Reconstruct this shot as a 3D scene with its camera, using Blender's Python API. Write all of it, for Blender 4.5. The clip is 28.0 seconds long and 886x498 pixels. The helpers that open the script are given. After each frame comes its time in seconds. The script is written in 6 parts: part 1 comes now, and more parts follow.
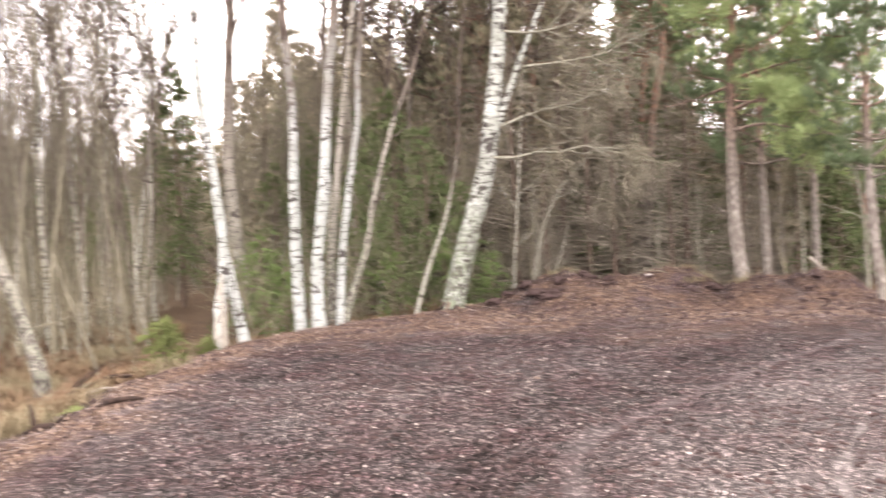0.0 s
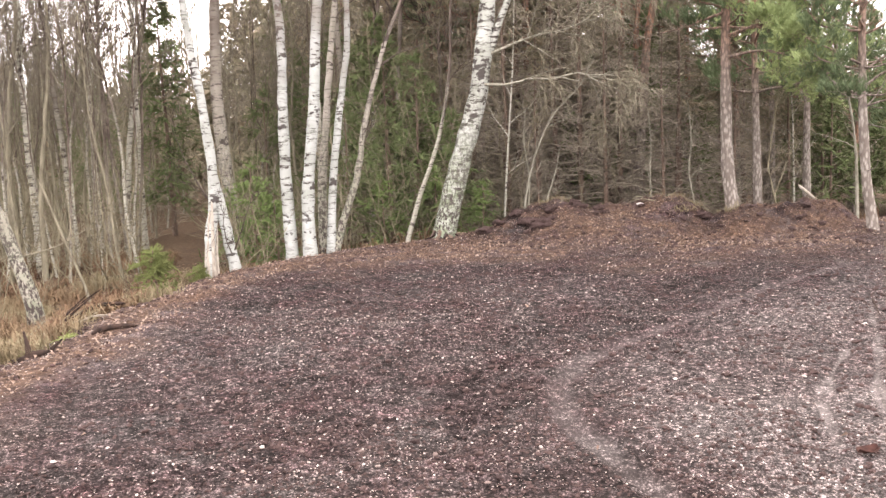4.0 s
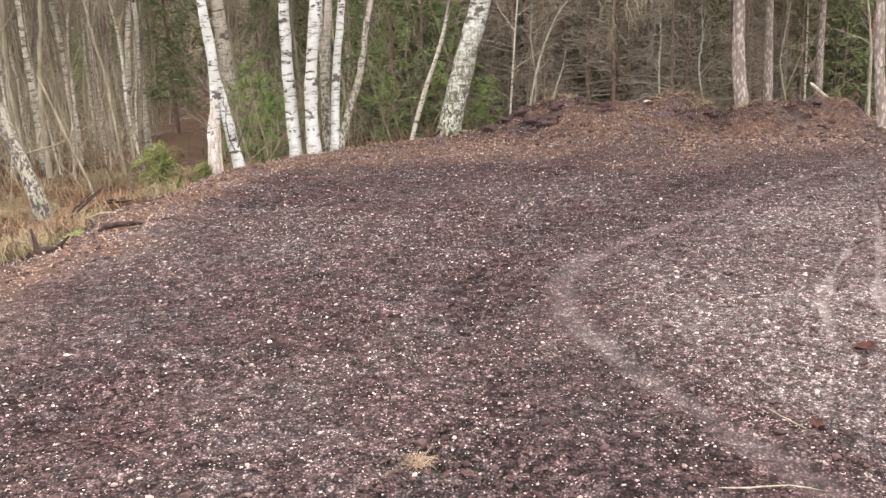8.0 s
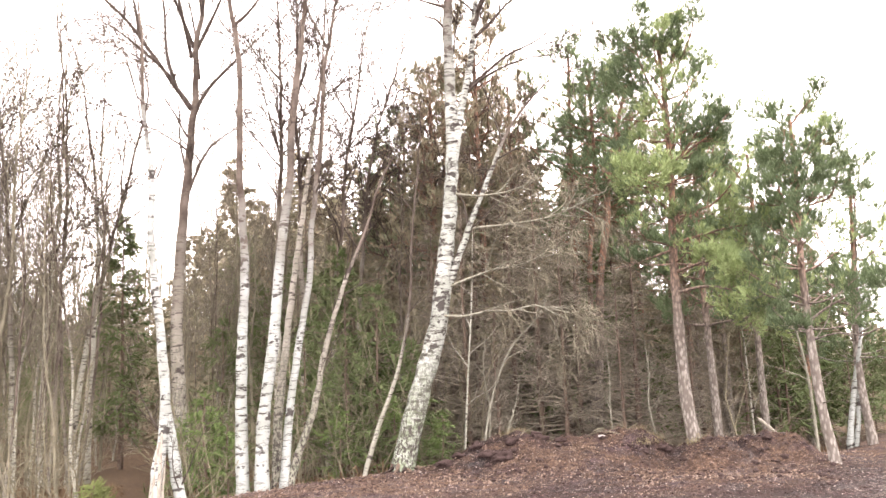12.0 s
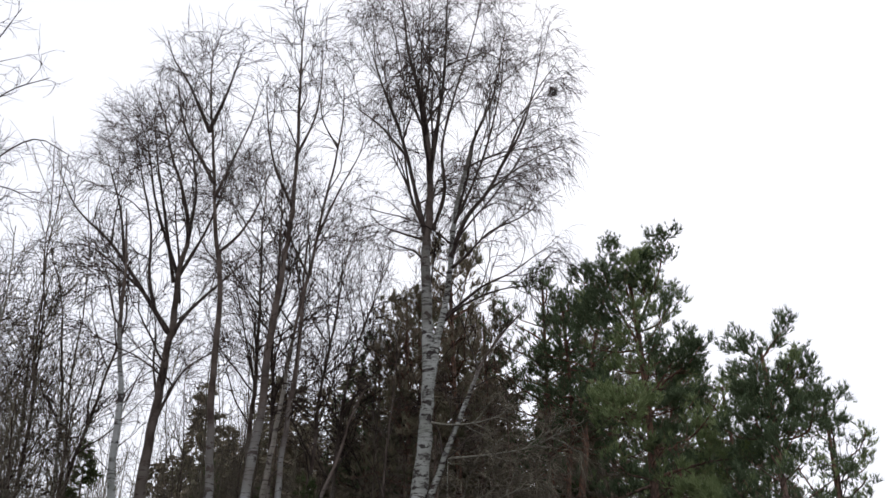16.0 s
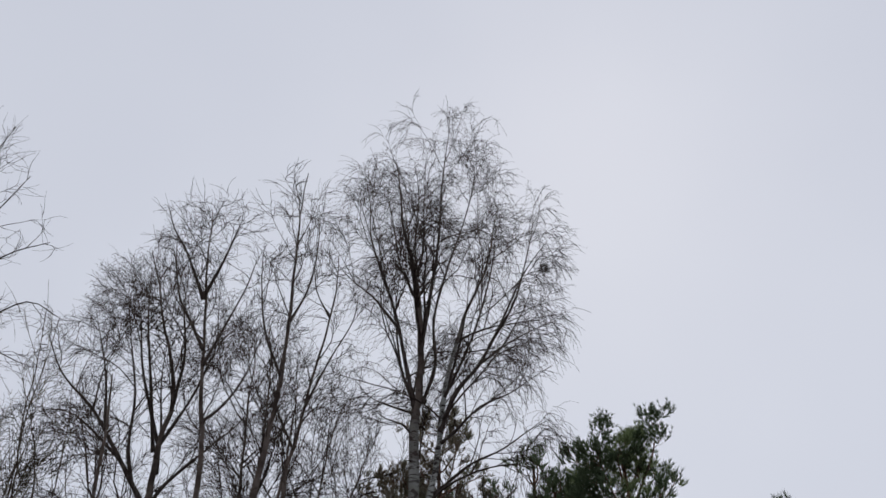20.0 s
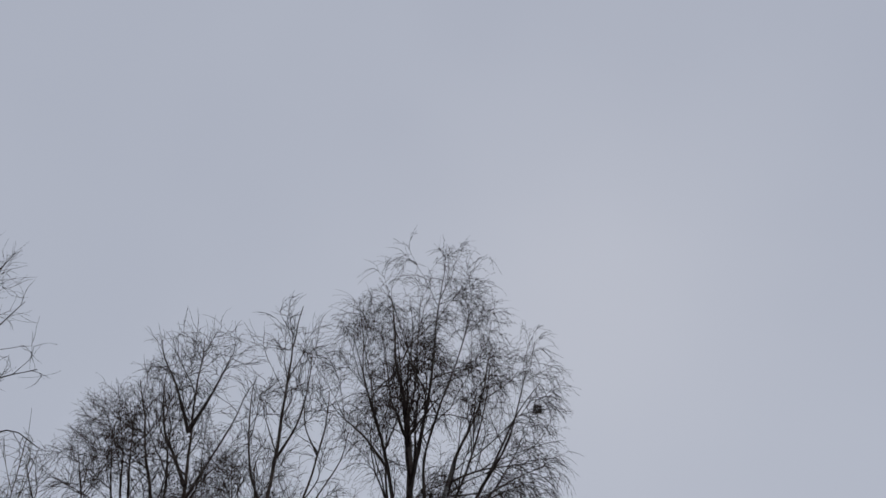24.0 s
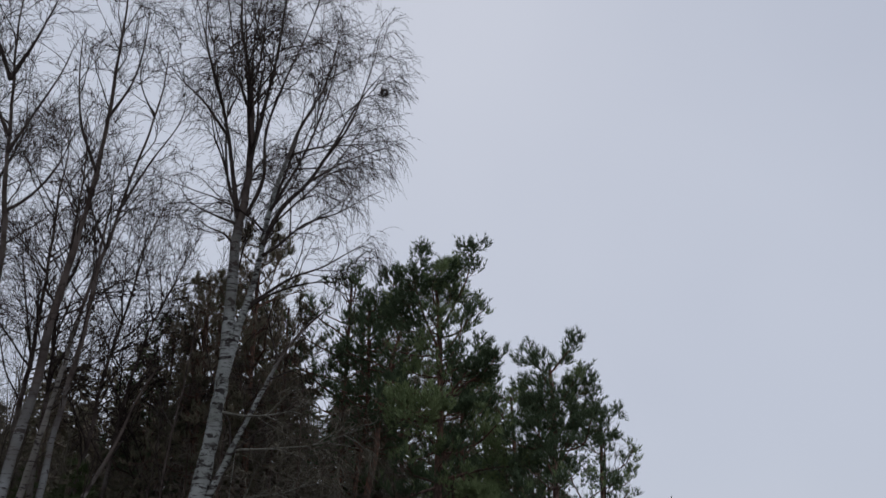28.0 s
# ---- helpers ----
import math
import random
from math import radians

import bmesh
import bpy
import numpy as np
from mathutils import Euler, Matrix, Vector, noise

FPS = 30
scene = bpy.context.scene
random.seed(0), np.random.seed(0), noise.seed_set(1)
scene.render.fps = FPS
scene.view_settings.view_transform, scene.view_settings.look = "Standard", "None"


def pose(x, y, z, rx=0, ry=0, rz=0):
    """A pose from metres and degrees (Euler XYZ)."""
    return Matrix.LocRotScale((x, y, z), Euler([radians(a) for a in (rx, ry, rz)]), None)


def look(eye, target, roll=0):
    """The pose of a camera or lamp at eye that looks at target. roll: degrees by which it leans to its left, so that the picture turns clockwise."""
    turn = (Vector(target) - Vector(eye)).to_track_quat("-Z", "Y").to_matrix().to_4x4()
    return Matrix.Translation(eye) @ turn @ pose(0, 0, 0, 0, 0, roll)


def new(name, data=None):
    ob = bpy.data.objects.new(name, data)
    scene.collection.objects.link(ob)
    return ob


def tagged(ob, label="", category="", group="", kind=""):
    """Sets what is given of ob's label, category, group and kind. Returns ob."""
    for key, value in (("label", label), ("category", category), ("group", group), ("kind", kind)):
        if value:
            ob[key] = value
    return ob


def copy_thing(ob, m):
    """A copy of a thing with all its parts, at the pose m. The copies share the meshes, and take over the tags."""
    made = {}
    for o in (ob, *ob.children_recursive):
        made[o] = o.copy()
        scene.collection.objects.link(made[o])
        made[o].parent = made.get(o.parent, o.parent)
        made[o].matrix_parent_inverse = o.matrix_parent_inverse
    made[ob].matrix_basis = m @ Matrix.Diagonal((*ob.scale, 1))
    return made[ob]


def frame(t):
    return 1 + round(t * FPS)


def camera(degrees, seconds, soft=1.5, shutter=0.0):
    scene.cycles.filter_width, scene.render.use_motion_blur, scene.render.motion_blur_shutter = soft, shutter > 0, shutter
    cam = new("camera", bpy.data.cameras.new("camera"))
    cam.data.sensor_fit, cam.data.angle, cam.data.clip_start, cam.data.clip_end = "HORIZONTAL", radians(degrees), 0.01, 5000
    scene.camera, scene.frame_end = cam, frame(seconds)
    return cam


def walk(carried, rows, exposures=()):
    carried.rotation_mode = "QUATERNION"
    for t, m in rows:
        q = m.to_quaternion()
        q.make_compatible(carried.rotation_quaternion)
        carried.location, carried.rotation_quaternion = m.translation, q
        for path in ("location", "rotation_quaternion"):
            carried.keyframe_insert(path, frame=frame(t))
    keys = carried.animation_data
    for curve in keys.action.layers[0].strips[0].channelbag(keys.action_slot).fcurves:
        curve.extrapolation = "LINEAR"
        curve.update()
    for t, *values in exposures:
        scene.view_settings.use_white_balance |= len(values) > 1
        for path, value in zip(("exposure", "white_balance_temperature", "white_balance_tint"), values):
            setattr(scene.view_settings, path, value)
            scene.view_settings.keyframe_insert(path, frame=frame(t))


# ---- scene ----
cam = camera(55.69, 28.0, soft=1.5, shutter=0.5)
EYE = (0.0, 0.0, 1.6)
turns = [  # seconds; tilt, roll and heading in degrees
    (0, 87.85, 2.54, 0.04), (0.1, 87.66, 2.37, -1.29), (0.5, 87.59, 2.41, -1.56), (1, 87.54, 2.32, -1.66), (1.5, 87.51, 2.26, -1.70),
    (2, 87.51, 2.38, -1.67), (2.5, 87.08, 2.53, -1.16), (3, 82.90, 2.49, -0.53), (3.5, 82.91, 2.45, -0.54), (5.5, 83.04, 2.22, -0.46),
    (6, 75.60, 2.09, -0.22), (6.5, 75.60, 2.10, -0.01), (7, 75.67, 1.95, -0.32), (7.5, 75.83, 2.11, -0.20), (8, 76.02, 2.30, -0.25),
    (8.5, 76.46, 2.32, -0.27), (8.6, 77.01, 2.36, -0.32), (9, 87.34, 2.69, -1.13), (9.5, 87.71, 2.60, -1.38), (10, 87.81, 2.56, -1.62),
    (10.5, 87.47, 2.50, -1.71), (11, 87.58, 2.44, -1.82), (11.5, 89.27, 2.46, -2.19), (12, 98.47, 2.07, -3.29), (12.5, 98.58, 2.09, -3.56),
    (14.5, 98.56, 1.99, -3.60), (15, 109.21, 2.01, -4.42), (15.5, 113.67, 1.61, -4.86), (16, 113.87, 1.63, -5.09), (16.5, 114.11, 1.57, -5.06),
    (17, 114.31, 1.47, -5.11), (17.5, 114.29, 1.28, -5.14), (18, 114.53, 1.17, -5.19), (18.5, 122.39, 0.85, -5.40), (19, 125.18, 0.69, -5.89),
    (19.5, 125.35, 0.68, -6.07), (20, 125.60, 0.72, -6.29), (20.5, 125.83, 0.76, -6.41), (21, 126.01, 0.51, -6.38), (21.5, 126.08, 0.55, -6.42),
    (22, 134.41, 0.07, -7.03), (22.5, 135.06, 0.13, -7.33), (24.5, 134.75, -0.47, -8.03), (25, 118.15, 0.73, -18.87), (25.5, 116.36, 0.77, -19.39),
    (26, 115.78, 0.72, -19.86), (26.5, 115.45, 0.94, -19.81), (27, 114.85, 0.93, -18.86), (27.5, 114.28, 0.76, -19.16), (28, 113.40, 0.73, -19.31),
]
exposures = [  # seconds, stops, kelvin, tint
    (0, 3.4, 7600, 15), (2.4, 3.4, 7600, 15), (3.0, 3.27, 7600, 15), (8.5, 3.15, 7600, 15), (9.5, 3.42, 7600, 15), (12.5, 3.45, 7600, 15), (15.0, 3.1, 7600, 15), (15.4, 1.6, 7000, 13), (15.8, 0.78, 6600, 11), (16.5, 0.3, 6500, 10), (17.0, 0.18, 6450, 10), (18.0, 0.13, 6450, 10),
    (18.5, 0.15, 6450, 10), (19.0, -0.07, 6300, 10), (21.5, -0.12, 6300, 10), (22.0, -0.17, 6280, 10), (22.5, -0.37, 6200, 10), (24.5, -0.6, 6050, 10), (25.0, -0.58, 6050, 10), (26.0, -0.42, 6050, 10), (28.0, -0.34, 6050, 10)]
walk(cam, [(t, pose(*EYE, rx, ry, rz)) for t, rx, ry, rz in turns], exposures)

# ---- world and light: an even overcast sky ----
world = bpy.data.worlds.new("overcast_sky")
scene.world = world
world.use_nodes = True
wn, wl = world.node_tree.nodes, world.node_tree.links
wn.clear()
SUN_UP, SUN_TURN = radians(42), radians(20)
sky = wn.new("ShaderNodeTexSky")
sky.sky_type, sky.sun_disc, sky.sun_elevation, sky.sun_rotation = "NISHITA", False, SUN_UP, SUN_TURN
bg_clear = wn.new("ShaderNodeBackground")
bg_clear.inputs["Strength"].default_value = 0.006
wl.new(sky.outputs["Color"], bg_clear.inputs["Color"])
# the cloud layer: nearly even, a little uneven in broad soft patches
tc = wn.new("ShaderNodeTexCoord")
cl = wn.new("ShaderNodeTexNoise")
cl.inputs["Scale"].default_value, cl.inputs["Detail"].default_value = 1.6, 3
wl.new(tc.outputs["Generated"], cl.inputs["Vector"])
cr = wn.new("ShaderNodeValToRGB")
cr.color_ramp.elements[0].position, cr.color_ramp.elements[1].position = 0.25, 0.8
cr.color_ramp.elements[0].color, cr.color_ramp.elements[1].color = (0.83, 0.85, 0.945, 1), (0.97, 0.985, 1.06, 1)
wl.new(cl.outputs["Fac"], cr.inputs["Fac"])
bg_cloud = wn.new("ShaderNodeBackground")
bg_cloud.inputs["Strength"].default_value = 0.72
wl.new(cr.outputs["Color"], bg_cloud.inputs["Color"])
add = wn.new("ShaderNodeAddShader")
wo = wn.new("ShaderNodeOutputWorld")
wl.new(bg_clear.outputs[0], add.inputs[0])
wl.new(bg_cloud.outputs[0], add.inputs[1])
wl.new(add.outputs[0], wo.inputs["Surface"])
sun_data = bpy.data.lights.new("sun", "SUN")
sun_data.energy, sun_data.angle, sun_data.color = 0.7, radians(40), (1.0, 0.97, 0.93)
sun = new("sun", sun_data)
sun.matrix_world = look((5.5, 15, 14.4), (0, 0, 0))


# ---- materials ----
class Mat:
    """A small builder of node materials."""

    def __init__(self, name, rough=0.85, spec=0.25):
        self.m = bpy.data.materials.new(name)
        self.m.use_nodes = True
        self.n, self.l = self.m.node_tree.nodes, self.m.node_tree.links
        self.b = self.n["Principled BSDF"]
        self.b.inputs["Roughness"].default_value = rough
        self.b.inputs["Specular IOR Level"].default_value = 0.25 * spec
        self.tc = self.n.new("ShaderNodeTexCoord")
        self.geo = None

    def coords(self, scale=(1, 1, 1), which="Object"):
        if tuple(scale) == (1, 1, 1):
            return self.tc.outputs[which]
        mp = self.n.new("ShaderNodeMapping")
        mp.inputs["Scale"].default_value = scale
        self.l.new(self.tc.outputs[which], mp.inputs["Vector"])
        return mp.outputs["Vector"]

    def noise(self, size, detail=4, rough=0.6, stretch=(1, 1, 1)):
        t = self.n.new("ShaderNodeTexNoise")
        t.inputs["Scale"].default_value, t.inputs["Detail"].default_value, t.inputs["Roughness"].default_value = size, detail, rough
        self.l.new(self.coords(stretch), t.inputs["Vector"])
        return t.outputs["Fac"]

    def cells(self, size, out="Distance", stretch=(1, 1, 1), rand=1.0):
        t = self.n.new("ShaderNodeTexVoronoi")
        t.inputs["Scale"].default_value, t.inputs["Randomness"].default_value = size, rand
        self.l.new(self.coords(stretch), t.inputs["Vector"])
        return t.outputs[out]

    def ramp(self, fac, *stops):
        r = self.n.new("ShaderNodeValToRGB")
        e = r.color_ramp.elements
        while len(e) < len(stops):
            e.new(0.5)
        for el, (p, c) in zip(e, stops):
            el.position = p
            el.color = (c, c, c, 1) if isinstance(c, (int, float)) else (*c, 1)
        self.l.new(fac, r.inputs["Fac"])
        return r.outputs["Color"]

    def mix(self, fac, a, b, how="MIX"):
        x = self.n.new("ShaderNodeMix")
        x.data_type, x.blend_type = "RGBA", how
        for sock, v in ((x.inputs["Factor"], fac), (x.inputs["A"], a), (x.inputs["B"], b)):
            if isinstance(v, (int, float)):
                sock.default_value = v
            elif isinstance(v, tuple):
                sock.default_value = (*v, 1)
            else:
                self.l.new(v, sock)
        return x.outputs["Result"]

    def math(self, op, a, b=0.0):
        x = self.n.new("ShaderNodeMath")
        x.operation = op
        for sock, v in zip(x.inputs, (a, b)):
            if isinstance(v, (int, float)):
                sock.default_value = v
            else:
                self.l.new(v, sock)
        return x.outputs[0]

    def attr(self, name):
        a = self.n.new("ShaderNodeAttribute")
        a.attribute_name = name
        return a.outputs["Fac"]

    def height(self):
        s = self.n.new("ShaderNodeSeparateXYZ")
        self.l.new(self.tc.outputs["Object"], s.inputs[0])
        return s.outputs["Z"]

    def island(self):
        g = self.n.new("ShaderNodeNewGeometry")
        return g.outputs["Random Per Island"]

    def random(self):
        g = self.n.new("ShaderNodeObjectInfo")
        return g.outputs["Random"]

    def done(self, colour, bump=None, strength=0.4, dist=0.01):
        self.l.new(colour, self.b.inputs["Base Color"])
        if bump is not None:
            bp = self.n.new("ShaderNodeBump")
            bp.inputs["Strength"].default_value, bp.inputs["Distance"].default_value = strength, dist
            self.l.new(bump, bp.inputs["Height"])
            self.l.new(bp.outputs["Normal"], self.b.inputs["Normal"])
        return self.m


def birch_bark(name, white=(0.72, 0.70, 0.68), marks=0.56, lichen=0.0, scar=0.615):
    m = Mat(name, 0.8, 0.2)
    soft = m.noise(2.2, 4)
    base = m.mix(m.ramp(soft, (0.35, 0.0), (0.7, 1.0)), white, (white[0] * 0.58, white[1] * 0.59, white[2] * 0.54))
    bands = m.noise(1.0, 5, 0.7, (5, 5, 24))                       # short dark marks lying across the stem
    broken = m.ramp(m.noise(2.6, 3, 0.6), (0.40, 0.4), (0.56, 1.0))     # in places few, in places many
    base = m.mix(m.math("MULTIPLY", m.ramp(bands, (marks, 0.0), (marks + 0.06, 1.0)), broken), base, (0.05, 0.04, 0.036))
    scars = m.noise(1.0, 3, 0.6, (4.5, 4.5, 7.5))                    # larger blackened scars
    base = m.mix(m.ramp(scars, (scar, 0.0), (scar + 0.04, 0.92)), base, (0.04, 0.032, 0.03))
    thin = m.mix(m.ramp(soft, (0.4, 0.0), (0.6, 1.0)), (0.06, 0.045, 0.038), (0.13, 0.105, 0.09))   # younger wood higher up is brown
    base = m.mix(m.attr("thin"), base, thin)
    if lichen:
        grow_ = m.math("MULTIPLY", m.ramp(m.noise(8, 5, 0.65), (0.38, 0.0), (0.58, 1.0)), m.ramp(m.math("MULTIPLY", m.height(), 0.4), (0.0, 1.0), (1.0, 0.0)))
        base = m.mix(m.math("MULTIPLY", grow_, lichen), base, (0.18, 0.215, 0.145))
        cork = m.math("MULTIPLY", m.ramp(m.noise(1.0, 5, 0.7, (26, 26, 13)), (0.475, 0.0), (0.54, 1.0)), m.ramp(m.math("MULTIPLY", m.height(), 0.33), (0.15, 1.0), (1.0, 0.0)))
        base = m.mix(cork, base, (0.055, 0.045, 0.042))
    return m.done(base, bands, 0.15, 0.008)


def plain_bark(name, a, b, fine=30.0, stretch=(1, 1, 0.3)):
    m = Mat(name, 0.9, 0.15)
    n = m.noise(fine, 4, 0.6, stretch)
    return m.done(m.mix(m.ramp(n, (0.35, 0.0), (0.65, 1.0)), a, b), n, 0.3, 0.006)


def pine_bark():
    m = Mat("pine_bark", 0.9, 0.15)
    crack = m.cells(1.0, "Distance", (24, 24, 9))
    n = m.noise(15, 5, 0.7, (1, 1, 0.5))
    low = m.mix(m.ramp(n, (0.35, 0.0), (0.65, 1.0)), (0.32, 0.288, 0.262), (0.19, 0.168, 0.150))
    high = m.mix(m.ramp(n, (0.35, 0.0), (0.65, 1.0)), (0.29, 0.160, 0.110), (0.17, 0.098, 0.070))
    up = m.ramp(m.math("MULTIPLY", m.math("ADD", m.height(), m.math("MULTIPLY", m.noise(1.2, 2), 2.0)), 0.16), (0.45, 0.0), (0.8, 1.0))
    col = m.mix(up, low, high)
    col = m.mix(m.ramp(crack, (0.3, 0.0), (0.6, 0.75)), col, (0.085, 0.068, 0.058))
    return m.done(col, crack, 0.6, 0.02)


def needles(name, a, b, c):
    m = Mat(name, 0.7, 0.2)
    col = m.mix(m.island(), a, b)
    col = m.mix(m.ramp(m.noise(0.9, 3), (0.4, 0.0), (0.65, 1.0)), col, c)
    m.b.inputs["Subsurface Weight"].default_value = 0.0
    return m.done(col)


BARK_WHITE = birch_bark("white_birch_bark", (0.355, 0.367, 0.358), 0.535, 0.0, 0.585)
BARK_OLD = birch_bark("lichened_birch_bark", (0.365, 0.375, 0.352), 0.505, 0.95, 0.555)
BARK_GREY = birch_bark("greyed_birch_bark", (0.29, 0.265, 0.235), 0.53, 0.5)
BARK_SLIM = birch_bark("young_birch_bark", (0.36, 0.345, 0.30), 0.52)
BARK_LIMB = plain_bark("birch_limb_bark", (0.092, 0.075, 0.065), (0.042, 0.032, 0.028), 18)
BARK_TWIG = plain_bark("birch_twig_bark", (0.036, 0.027, 0.024), (0.068, 0.052, 0.045), 12)
BARK_HAZE = plain_bark("young_twig_bark", (0.155, 0.136, 0.112), (0.086, 0.074, 0.061), 12)
BARK_PALE = plain_bark("pale_limb_bark", (0.26, 0.248, 0.205), (0.13, 0.12, 0.095), 22)
BARK_BROWN = plain_bark("brown_sapling_bark", (0.205, 0.185, 0.138), (0.11, 0.097, 0.073), 9)
BARK_BRUSH = plain_bark("thicket_bark", (0.215, 0.190, 0.135), (0.105, 0.092, 0.064), 9)
BARK_DEAD = plain_bark("dead_spruce_twig_bark", (0.235, 0.203, 0.165), (0.125, 0.107, 0.088), 9)
BARK_SPRUCE = plain_bark("spruce_bark", (0.16, 0.115, 0.09), (0.08, 0.06, 0.05), 24)
BARK_ROT = plain_bark("rotten_wood", (0.045, 0.03, 0.025), (0.016, 0.012, 0.011), 20)
BARK_SPLIT = plain_bark("split_pale_wood", (0.38, 0.345, 0.30), (0.22, 0.19, 0.16), 26)
BARK_PINE = pine_bark()
PINE_NEEDLE = needles("pine_needles", (0.102, 0.140, 0.076), (0.160, 0.206, 0.112), (0.083, 0.111, 0.062))
PINE_BROWN = needles("brownish_conifer_needles", (0.215, 0.182, 0.130), (0.295, 0.240, 0.178), (0.145, 0.145, 0.090))
PINE_FRESH = needles("light_pine_needles", (0.200, 0.255, 0.112), (0.305, 0.365, 0.172), (0.165, 0.212, 0.098))
SPRUCE_NEEDLE = needles("spruce_needles", (0.070, 0.096, 0.042), (0.115, 0.148, 0.064), (0.085, 0.096, 0.048))
SPRUCE_BROWN = needles("cone_laden_spruce_needles", (0.180, 0.152, 0.108), (0.260, 0.208, 0.155), (0.120, 0.122, 0.075))
SPRUCE_YOUNG = needles("young_spruce_needles", (0.078, 0.112, 0.042), (0.125, 0.168, 0.062), (0.07, 0.096, 0.038))
SHRUB_LEAF = needles("juniper_needles", (0.098, 0.120, 0.044), (0.15, 0.172, 0.066), (0.088, 0.09, 0.04))
GRASS = needles("withered_grass", (0.205, 0.178, 0.115), (0.125, 0.108, 0.066), (0.145, 0.108, 0.068))
BRACKEN = needles("dead_bracken", (0.135, 0.078, 0.050), (0.08, 0.047, 0.031), (0.15, 0.105, 0.066))
LITTER = needles("fallen_leaves", (0.190, 0.128, 0.100), (0.088, 0.058, 0.050), (0.250, 0.188, 0.152))
DRY_LEAF = plain_bark("dark_dry_leaf", (0.052, 0.026, 0.022), (0.03, 0.016, 0.014), 30, (1, 1, 1))
CLOD = plain_bark("soil_clod", (0.070, 0.047, 0.044), (0.022, 0.015, 0.0142), 60, (1, 1, 1))
DRY_MOSS = needles("dry_moss", (0.20, 0.155, 0.105), (0.26, 0.205, 0.15), (0.15, 0.11, 0.08))
FERN = needles("pale_green_leaf", (0.20, 0.23, 0.085), (0.14, 0.17, 0.06), (0.22, 0.24, 0.11))


def pebble_mat():
    m = Mat("pebble_stone", 0.75, 0.3)
    col = m.ramp(m.island(), (0.0, (0.10, 0.077, 0.072)), (0.4, (0.24, 0.193, 0.178)), (0.8, (0.40, 0.34, 0.313)), (1.0, (0.54, 0.475, 0.44)))
    return m.done(m.mix(m.ramp(m.noise(60, 3), (0.4, 0.0), (0.7, 0.6)), col, (0.11, 0.085, 0.078)))


def ground_mat():
    m = Mat("ground_soil", 0.92, 0.2)

    def grains(size):
        t = m.n.new("ShaderNodeTexVoronoi")
        t.inputs["Scale"].default_value = size
        m.l.new(m.tc.outputs["Object"], t.inputs["Vector"])
        sep = m.n.new("ShaderNodeSeparateColor")
        m.l.new(t.outputs["Color"], sep.inputs[0])
        return t.outputs["Distance"], sep.outputs

    d1, c1 = grains(30)
    d2, c2 = grains(80)
    # crumbled grains: each a tone of its own, crumb shadows painted dark in the gaps
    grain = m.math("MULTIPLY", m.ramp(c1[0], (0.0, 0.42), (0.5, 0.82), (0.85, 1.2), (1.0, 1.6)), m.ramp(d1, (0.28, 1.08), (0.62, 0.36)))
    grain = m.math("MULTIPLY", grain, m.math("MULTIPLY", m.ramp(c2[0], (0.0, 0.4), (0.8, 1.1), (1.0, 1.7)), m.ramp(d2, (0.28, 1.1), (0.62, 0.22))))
    # larger lumps, the shade between them put into the colour as well
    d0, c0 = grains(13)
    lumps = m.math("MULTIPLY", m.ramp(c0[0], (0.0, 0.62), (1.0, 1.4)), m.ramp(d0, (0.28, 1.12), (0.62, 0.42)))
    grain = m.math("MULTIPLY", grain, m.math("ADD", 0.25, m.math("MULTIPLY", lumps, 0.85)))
    mid = m.noise(5.5, 4, 0.65)
    tone = m.mix(m.ramp(mid, (0.36, 0.0), (0.64, 1.0)), (0.084, 0.056, 0.056), (0.258, 0.196, 0.194))
    tone = m.mix(m.ramp(m.noise(1.1, 3), (0.44, 0.0), (0.60, 0.5)), tone, (0.155, 0.096, 0.092))
    # greyer and more plum-coloured patches, and small shadow holes painted between the crumbs
    hue = m.mix(m.ramp(m.noise(1.9, 4, 0.65), (0.38, 0.0), (0.62, 1.0)), (0.95, 1.07, 1.06), (1.10, 0.965, 1.0))
    tone = m.mix(1.0, tone, hue, "MULTIPLY")
    shadow_hole = m.ramp(m.noise(21.0, 4, 0.7, (0.55, 1, 1)), (0.385, 0.8), (0.45, 0.0))
    tone = m.mix(shadow_hole, tone, (0.024, 0.016, 0.016))
    tone = m.mix(m.attr("pale"), tone, (0.44, 0.38, 0.372))
    tone = m.mix(m.attr("dark"), tone, (0.045, 0.026, 0.025))
    tone = m.mix(m.attr("scuff"), tone, (0.42, 0.365, 0.355))
    rust = m.mix(m.ramp(m.noise(14, 4, 0.7), (0.35, 0.0), (0.65, 1.0)), (0.105, 0.067, 0.055), (0.37, 0.238, 0.174))
    tone = m.mix(m.math("MULTIPLY", m.attr("rust"), m.ramp(m.noise(1.7, 4, 0.7), (0.37, 0.0), (0.55, 1.0))), tone, rust)
    floor = m.mix(mid, (0.10, 0.068, 0.046), (0.29, 0.195, 0.128))
    tone = m.mix(m.attr("forest"), tone, floor)
    # trodden and heaped soil is smoother
    even = m.math("MAXIMUM", m.math("MAXIMUM", m.math("ADD", 0.04, m.math("MULTIPLY", m.attr("packed"), 0.15)), m.math("MULTIPLY", m.attr("scuff"), 0.35)), m.math("MAXIMUM", m.math("MULTIPLY", m.attr("rust"), 0.5), m.math("MULTIPLY", m.attr("forest"), 0.6)))
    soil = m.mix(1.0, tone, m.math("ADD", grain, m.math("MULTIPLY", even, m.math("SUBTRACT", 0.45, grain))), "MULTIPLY")
